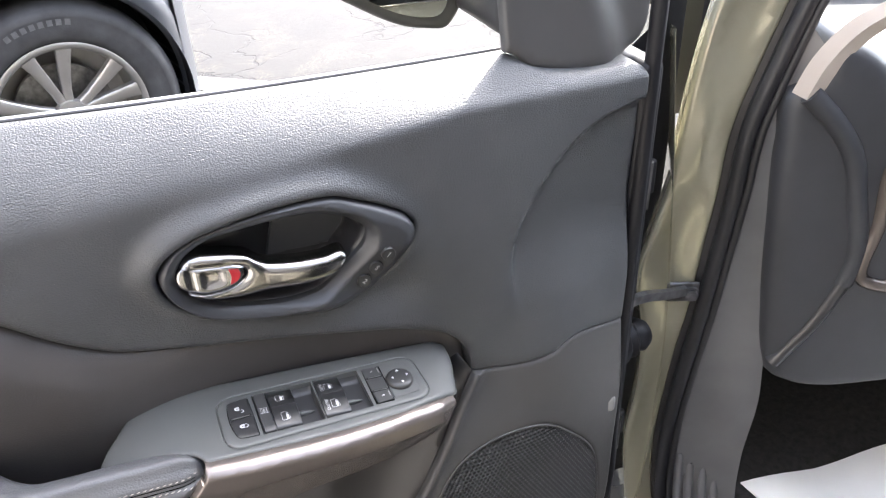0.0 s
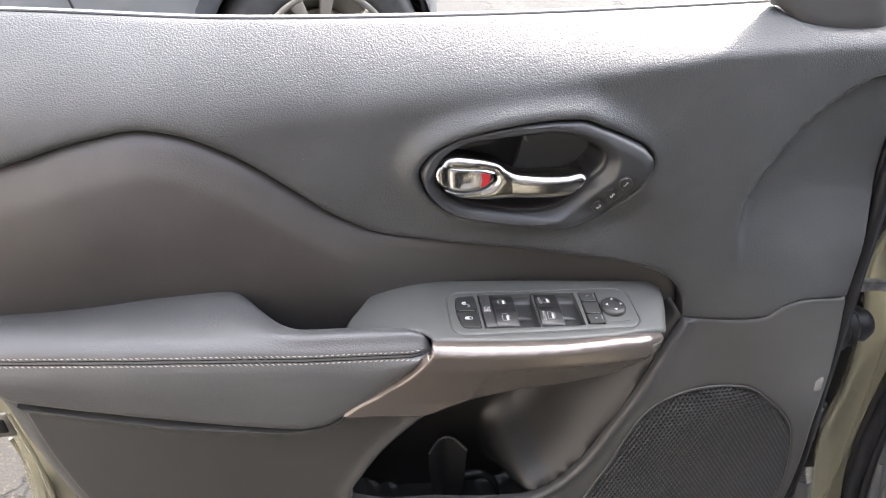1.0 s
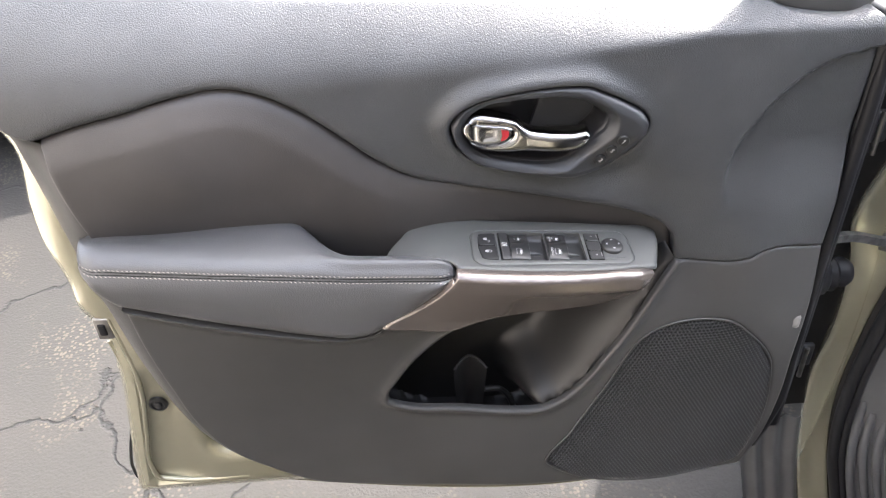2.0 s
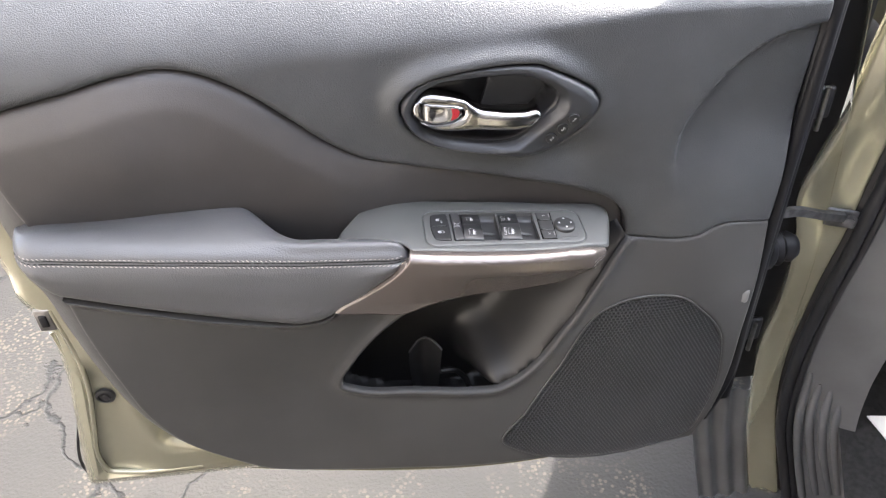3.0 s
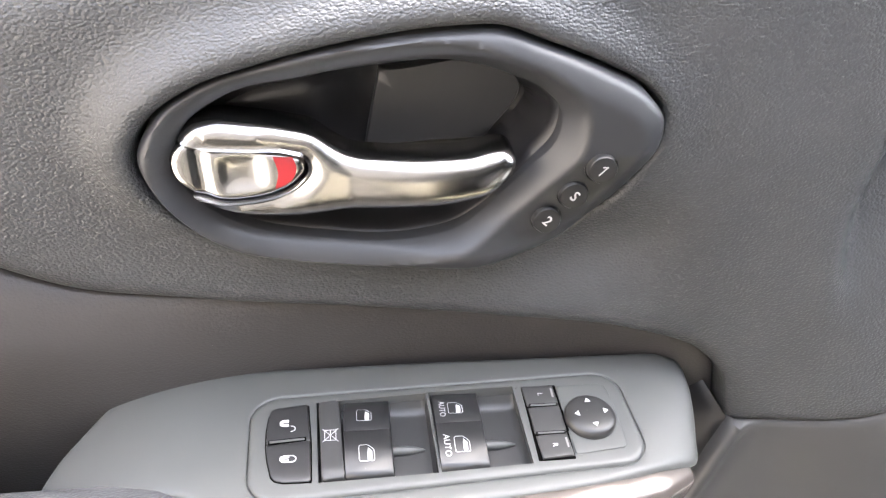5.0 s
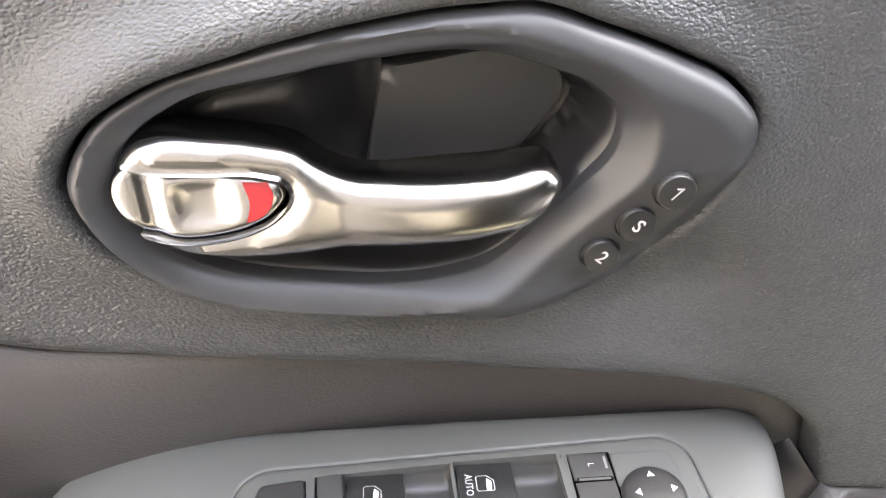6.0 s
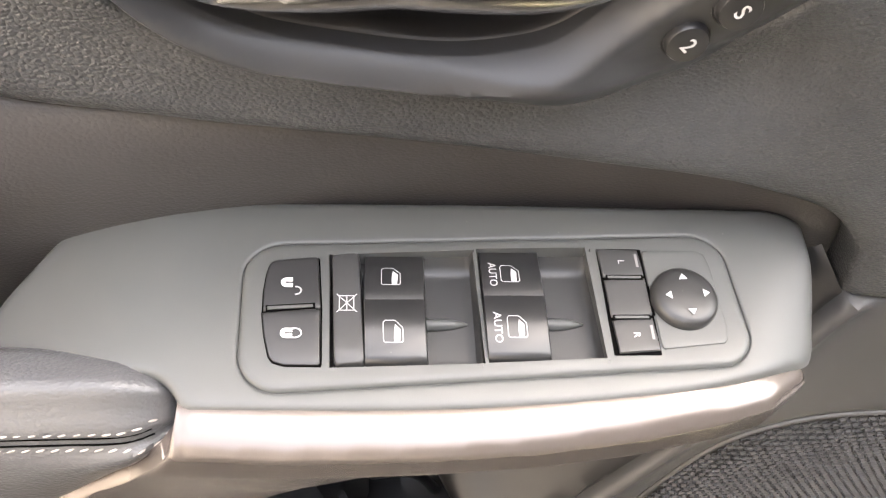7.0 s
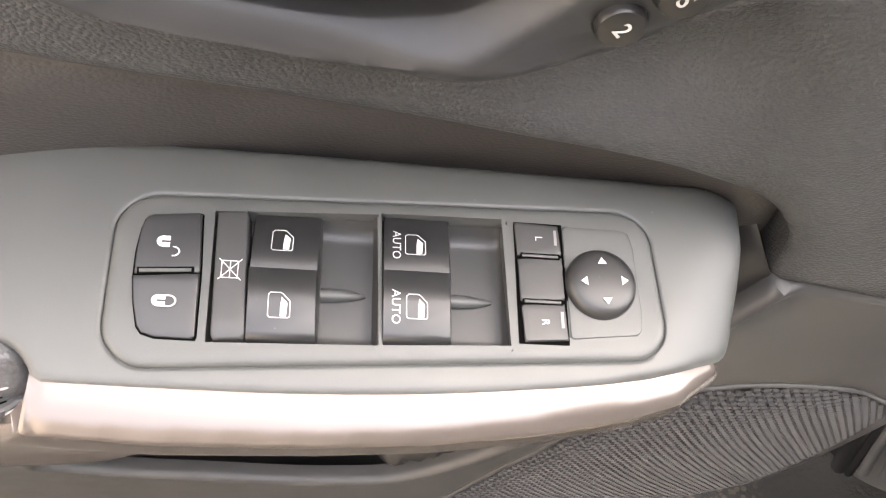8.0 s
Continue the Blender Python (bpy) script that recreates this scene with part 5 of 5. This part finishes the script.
part("kick_panel", patch("kick", curve([(0.065, 1.08), (0.045, 0.94), (0.040, 0.85), (0.030, 0.70), (0.018, 0.57), (0.010, 0.45), (0.013, 0.33), (0.028, 0.24), (0.080, 0.07), (0.20, 0.07), (0.125, 0.30), (0.118, 0.40), (0.122, 0.52), (0.115, 0.60), (0.12, 0.8), (0.12, 1.0)], 0.01, True, (0, 8, 9))[::-1], [], lambda q, d: on_jamb(q[:, 0], q[:, 1], 0.004 + 0.01 * step_up(q[:, 0], 0.05, 0.12)), 0.015), KICK, car, "black plastic kick panel and sill trim")
for line in (((0.030, 0.40), (0.036, 0.30), (0.052, 0.22), (0.092, 0.09)), ((0.049, 0.378), (0.054, 0.295), (0.072, 0.225), (0.111, 0.107)), ((0.070, 0.376), (0.074, 0.302), (0.091, 0.233), (0.132, 0.116)), ((0.089, 0.375), (0.094, 0.295), (0.110, 0.233), (0.145, 0.122))):
    ribline = curve([on_jamb(a, z, 0.006 + (0.003 if k else -0.008)) for k, (a, z) in enumerate(line)], 0.01)
    part("scuff_rib", tube(ribline, 0.0075, 8), KICK, car)
part("dash_end", patch("dash", curve([(0.11, 0.605), (0.092, 0.70), (0.078, 0.82), (0.068, 0.93), (0.070, 0.99), (0.09, 1.0), (0.107, 1.052), (0.135, 1.042), (0.20, 0.995), (0.40, 0.945), (0.42, 0.58), (0.30, 0.562), (0.15, 0.562), (0.12, 0.58)], 0.008, True, (9, 10))[::-1], [], lambda q, d: on_jamb(q[:, 0], q[:, 1], 0.03 - rounded(d, 0.02)), 0.01, (0.003, 0.008, 0.015), tuple(-0.08 * NN)), DASH, car, "black plastic end of the dashboard")
ridge = [on_jamb(a, z, 0.026) for a, z in ((0.086, 0.990), (0.122, 0.954), (0.150, 0.915), (0.169, 0.855), (0.187, 0.769), (0.182, 0.735))]
part("dash_roll", tube(curve(ridge, 0.015), 0.013, 10), DASH, car)
part("dashboard", loft([[on_jamb(a, z, h) for a in (0.12, 0.5, 1.3)] for z, h in ((0.60, 0.0), (0.93, 0.01), (0.97, -0.05), (0.97, -0.5), (0.20, -0.5))]), DASH, car, "black dashboard")
part("lower_roll", tube(curve([on_jamb(a, z, 0.026) for a, z in ((0.182, 0.735), (0.159, 0.672), (0.135, 0.63), (0.12, 0.605))], 0.015), 0.010, 8), BLACK_PLASTIC, car)
part("vent_ring", tube(curve([on_jamb(a, z, 0.03) for a, z in ((0.235, 0.95), (0.205, 0.92), (0.203, 0.82), (0.205, 0.74), (0.24, 0.73))], 0.015), 0.009, 8), SILVER, car)
part("pillar_trim", loft([[on_jamb(a, z, 0.028), on_jamb(a + 0.014, z - 0.006, 0.036), on_jamb(a + 0.030, z - 0.016, 0.028)] for a, z in curve([(0.066, 0.992), (0.080, 1.030), (0.108, 1.067), (0.145, 1.09), (0.30, 1.16)], 0.01)]), TRIM_BEIGE, car, "pale cloth-covered windscreen pillar trim")
part("footwell", loft([[on_jamb(a, z, h) for a in (0.10, 0.6)] for z, h in ((0.60, -0.02), (0.60, -0.45), (0.30, -0.45), (0.285, 0.9))]), CARPET, car, "dark carpeted footwell")
paper_line = curve([(0.622, 0.075), (0.752, 0.050), (0.95, 0.03), (0.95, -0.5), (0.70, -0.5)], 0.03, True, (0, 1, 2, 3, 4))
tagged(part("floor_paper", patch("paper", paper_line, [], lambda q, d: np.stack([q[:, 0], q[:, 1], 0.300 + 0.004 * np.sin(q[:, 0] * 30 + q[:, 1] * 9)], 1), 0.03, (), (0, 0, -0.003)), PAPER), "white paper floor mat in the footwell", "floor mat")
part("lower_liner", loft([[(x0 + 0.100 * s, 0.125 + 0.004 * math.sin(s * 19), z) for s in np.linspace(0, 1, 60)] for z, x0 in ((0.345, 0.328), (0.25, 0.342), (0.15, 0.365), (0.03, 0.395))]), KICK, car, "black ribbed rubber liner under the hinge")
# the rest of our car's body


def wheel_on(at, parent, label):
    """A tyre on an alloy rim with five pairs of spokes; its own z points out of the wheel."""
    prof = [(0.235, -0.20), (0.25, -0.205), (0.30, -0.215), (0.335, -0.205), (0.355, -0.17), (0.36, -0.11), (0.355, -0.045), (0.335, -0.01), (0.315, 0.0), (0.312, -0.001), (0.285, 0.003), (0.255, -0.001), (0.240, -0.008), (0.234, -0.02)]
    wheel = part("wheel", disc(prof, at, 72), TYRE, parent, label)
    part("rim", disc([(0.236, -0.012), (0.238, -0.003), (0.232, 0.0), (0.222, -0.003), (0.216, -0.012), (0.213, -0.05), (0.205, -0.15), (0.0, -0.16)], at, 64), ALLOY, wheel, "silver alloy rim")
    part("brake_disc", disc([(0.0, -0.10), (0.15, -0.10), (0.15, -0.12), (0.0, -0.12)], at, 40), STEEL, wheel)
    for k in range(5):
        w0 = 2 * math.pi * k / 5 + math.pi / 2 + 0.12
        for side in (-1, 1):
            rows = []
            for r, off, w, h, dep in ((0.035, 0.20, 0.0150, -0.032, 0.03), (0.09, 0.21, 0.0140, -0.026, 0.03), (0.14, 0.225, 0.0165, -0.019, 0.03), (0.185, 0.24, 0.0195, -0.011, 0.03), (0.218, 0.25, 0.0235, -0.005, 0.03)):
                c, s = math.cos(w0 + side * off), math.sin(w0 + side * off)
                rows.append([at @ Vector((c * r - s * u, s * r + c * u, hh)) for u, hh in ((-w, h - dep), (-w, h - 0.004), (-w * 0.7, h), (w * 0.7, h), (w, h - 0.004), (w, h - dep))])
            part("spoke", loft(rows), ALLOY, wheel)
    bars = []
    for k in range(8):
        a = radians(112 - 4.8 * k)
        c, s = math.cos(a), math.sin(a)
        bars.append([(c * r - s * u, s * r + c * u) for u, r in ((-0.008, 0.291), (0.008, 0.291), (0.008, 0.309), (-0.008, 0.309))])
    part("tyre_marking", flat(bars, lambda u, v: at @ Vector((u, v, 0.0040))), TYRE_PRINT, wheel, smooth=False)
    part("hub_cap", disc([(0.055, -0.04), (0.05, -0.022), (0.033, -0.018), (0.0, -0.018)], at, 24), ALLOY, wheel)
    return wheel


def body(name, mat, rows, label=""):
    return part(name, loft([[on_jamb(*p) for p in row] for row in rows]), mat, car, label)


part("front_wing", patch("wing", curve([(-0.01, 0.25), (1.45, 0.25), (1.50, 0.60), (1.40, 0.84), (0.9, 0.96), (-0.01, 1.06)], 0.05, True, (0, 1, 5)), [], lambda q, d: (FOOT - 0.06 * E1)[None] - q[:, :1] * NN[None] + (0.04 * np.sin(q[:, 1] * 3) + 0.25 * np.clip((q[:, 0] - 1.0) / 0.5, 0, 1) ** 2)[:, None] * E1[None] + np.stack([0 * d, 0 * d, q[:, 1]], 1), 0.05, (), (0, 0, -0.01)), PAINT, car)
body("bonnet", PAINT, [[(a, z + 0.05 * math.sin(math.pi * (a + 0.03) / 1.86), h) for a in np.linspace(-0.03, 1.83, 13)] for z, h in ((1.05, -0.42), (1.03, -0.7), (0.96, -1.1), (0.85, -1.42))], "olive-green bonnet")
body("front_bumper", PAINT, [[(0.9 + 0.93 * math.sin(w), z, -1.30 - 0.25 * math.cos(w)) for w in np.linspace(-1.35, 1.35, 15)] for z in (0.28, 0.55, 0.72, 0.84)])
body("far_body_side", PAINT, [[(a, z, h) for h in np.linspace(-1.35, 3.2, 10)] for a, z in ((1.83, 0.25), (1.86, 0.6), (1.83, 1.05))])
body("tailgate", PAINT, [[(a, z, h) for a in np.linspace(0.0, 1.83, 8)] for z, h in ((0.25, 3.25), (0.7, 3.32), (1.06, 3.25), (1.5, 2.95))])
screen = body("windscreen", GLASS, [[(a, z + 0.03 * math.sin(math.pi * (a - 0.12) / 1.6), h - 0.10 * math.sin(math.pi * (a - 0.12) / 1.6)) for a in np.linspace(0.20 + 0.06 * k, 1.66 - 0.06 * k, 11)] for k, z, h in ((0.0, 1.04, -0.40), (0.5, 1.30, -0.02), (1.0, 1.54, 0.33))], "clear windscreen")
screen.visible_shadow = False
body("far_side_glass", BLACK_PLASTIC, [[(a, z, h) for h in np.linspace(-0.1, 3.0, 8)] for a, z in ((1.83, 1.05), (1.72, 1.3), (1.60, 1.56))])
part("rocker_sill", loft([[on_jamb(a, z, h) for h in (0.34, 1.2)] for a, z in ((-0.02, 0.10), (-0.03, 0.25), (0.0, 0.31), (0.10, 0.30), (0.12, 0.10))]), PAINT, car)
body("roof", PAINT, [[(a, z, h) for h in (0.35, 0.9, 1.7, 2.4, 2.95)] for a, z in ((0.16, 1.53), (0.24, 1.60), (0.9, 1.67), (1.56, 1.60), (1.62, 1.55), (0.24, 1.55), (0.16, 1.53))], "olive-green roof")
for name, mat, sect in (("rear_body_side", PAINT, ((0.02, 0.25), (-0.02, 0.5), (-0.015, 0.9), (0.03, 1.06))), ("rear_side_glass", BLACK_PLASTIC, ((0.03, 1.06), (0.12, 1.28), (0.20, 1.56)))):
    part(name, loft([[on_jamb(a, z, h) for h in (1.12, 1.8, 2.5, 3.25)] for a, z in sect]), mat, car)
# a seat out of view, added to block light from the right
SEAT = material("seat_cloth", (0.030, 0.029, 0.029), 0.85, vary=0.1, vary_scale=40, bump=(("noise", 900, 0.4, 0.0006),))
for name, low, high, wide in (("seat_cushion", (0.40, 0.46), (0.47, 0.98), 0.26), ("seat_backrest", (0.52, 0.92), (1.14, 1.12), 0.25), ("seat_headrest", (1.16, 1.10), (1.34, 1.14), 0.13)):
    rows = []
    for k in np.linspace(0, 1, 12):
        z, h = low[0] + (high[0] - low[0]) * k, low[1] + (high[1] - low[1]) * k
        swell = math.sqrt(max(0.0, 1 - (2 * k - 1) ** 6)) * (1 - 0.12 * k)
        ang = np.linspace(0, 2 * math.pi, 25)[:-1]
        up = name == "seat_cushion"
        rows.append([on_jamb(0.50 + wide * swell * np.sign(math.cos(w)) * abs(math.cos(w)) ** 0.6, z + (0.075 * swell * math.sin(w) if up else 0), h + (0 if up else 0.065 * swell * math.sin(w))) for w in ang])
    part(name, loft(rows, True), SEAT, car, "unseen dark driver's seat, added to block light")
OUT = Matrix(((E1[1], 0, -E1[0], 0), (-E1[0], 0, -E1[1], 0), (0, 1, 0, 0), (0, 0, 0, 1)))
for h in (-0.72, 2.05):
    for a, turn in ((-0.085, 0), (1.90, 180)):
        hub = Matrix.Translation(on_jamb(a, 0.36, h)) @ pose(0, 0, 0, 0, 0, turn) @ OUT
        wheel_on(hub, car, "black tyre on an alloy wheel")
        part("wheel_arch", disc([(0.0, -0.02), (0.40, -0.02), (0.42, -0.012), (0.43, -0.03)], hub, 40), DARK_PLASTIC, car)
part("cabin_wall", loft([[on_jamb(a, z, h) for z in (0.2, 1.2)] for a, h in ((1.3, -0.3), (1.3, 1.4), (0.25, 1.4))]), CARPET, car)

# ---- the neighbouring parked car ----
other = thing("parked_car", (-0.33, 2.15, 0.0), "light grey parked car with alloy wheels on the asphalt", "car")
TURN = pose(-0.315, 2.02, 0.36, 90, 0, 14)
wheel_on(TURN, other, "black tyre on a five-spoke alloy wheel")
SIDE = pose(-0.315, 2.02, 0.0, 0, 0, 14)


def on_side(u, z, h=0.0):
    u, z, h = np.broadcast_arrays(np.asarray(u, float), np.asarray(z, float), np.asarray(h, float))
    m = np.array(SIDE)
    p = np.stack([u, h, z], -1)
    return p @ m[:3, :3].T + m[:3, 3]


arch = [(0.40 * math.cos(w), 0.36 + 0.40 * math.sin(w)) for w in np.linspace(-0.35, math.pi + 0.35, 40)]
side_loop = np.array([(0.40, 0.24)] + arch + [(-0.42, 0.22), (-3.6, 0.22), (-3.6, 0.75), (-3.4, 1.0), (-2.6, 1.45), (-1.6, 1.62), (-0.4, 1.55), (0.25, 1.05), (0.46, 0.95), (0.52, 0.6), (0.50, 0.36), (0.46, 0.24)])


def side_place(q, d):
    nose = 0.35 * np.clip((q[:, 0] - 0.28) / 0.24, 0, 1) ** 2
    tumble = 0.35 * np.clip((q[:, 1] - 0.85) / 0.75, 0, 1) ** 1.3
    return on_side(q[:, 0], q[:, 1], 0.03 - 0.035 * np.sin(np.clip((q[:, 1] - 0.2) / 0.7, 0, 1) * math.pi) + nose + tumble)


part("body_side", patch("side", side_loop[::-1], [], side_place, 0.06, (0.01, 0.03), tuple(1.5 * np.array(SIDE)[:3, 1])), GREY_PAINT, other, "light grey painted body side")
trim_arc = [(0.415 * math.cos(w), 0.36 + 0.415 * math.sin(w)) for w in np.linspace(-0.3, math.pi + 0.3, 50)]
rows = []
for k in (0.94, 0.97, 1.02, 1.10, 1.12):
    rows.append([on_side(u * k, 0.36 + (z - 0.36) * k, (0.03, -0.012, -0.020, -0.010, 0.01)[(0.94, 0.97, 1.02, 1.10, 1.12).index(k)] + 0.35 * max(0, (u * k - 0.28) / 0.24) ** 2) for u, z in trim_arc])
part("arch_trim", loft(rows), CLADDING, other, "grey plastic wheel arch trim")
part("bumper_corner", loft([[on_side(u, z, -0.022 + 0.35 * max(0, (u - 0.28) / 0.24) ** 2 + 0.02 * abs(z - 0.5)) for z in np.linspace(0.22, 0.80, 9)] for u in np.linspace(0.405, 0.56, 8)]), CLADDING, other, "dark grey plastic bumper corner")
part("arch_liner", loft([[on_side(0.40 * math.cos(w), 0.36 + 0.40 * math.sin(w), h) for w in np.linspace(-0.5, math.pi + 0.5, 30)] for h in (0.02, 0.35)]), DARK_PLASTIC, other)
part("arch_back", loft([[on_side(u, z, 0.34) for u in (-0.5, 0.42)] for z in (0.15, 0.85)]), DARK_PLASTIC, other)
side_glass = patch("glass", curve([(-3.1, 1.0), (-0.55, 0.98), (-0.75, 1.12), (-1.25, 1.40), (-2.3, 1.44), (-2.9, 1.28)], 0.05, True, (0, 1)), [], lambda q, d: side_place(q, d) + np.array(SIDE)[:3, 1] * -0.012, 0.06)
part("side_window", side_glass, DARK_PLASTIC, other, "dark side windows")
wheel_on(SIDE @ pose(-2.62, -0.005, 0.36, 90, 0, 0), other, "black tyre on a five-spoke alloy wheel")
part("rear_arch", disc([(0.0, -0.03), (0.40, -0.03), (0.43, -0.015), (0.44, -0.05)], SIDE @ pose(-2.62, -0.005, 0.36, 90, 0, 0), 40), DARK_PLASTIC, other)
part("door_gap", tube(curve([on_side(-0.74, 0.24, 0.010), on_side(-0.72, 0.5, -0.006), on_side(-0.78, 0.85, 0.010)], 0.05), 0.004, 6), DARK_PLASTIC, other)

# plain unseen walls, added to close the lot around the cars
# the grey south wall, never in view, holds off low sky light
for name, lo, hi in (("blocking_wall_south", (-1.8, -3.8, 0), (14, -3.5, 4.6)), ("bounce_wall_west", (-2.1, -3.5, 0), (-1.8, 0.15, 3.4)), ("wall_north", (-14, 22, 0), (30, 22.3, 5.0))):
    # the pale west wall is there to bounce sunlight onto the door
    white = name == "bounce_wall_west"
    tagged(part(name, block(lo, hi, 0), BOUNCE_WALL if white else UNSEEN_WALL, None, "", False), "pale wall added out of view to bounce sunlight" if white else "plain grey wall added out of view", "wall", kind="structure")
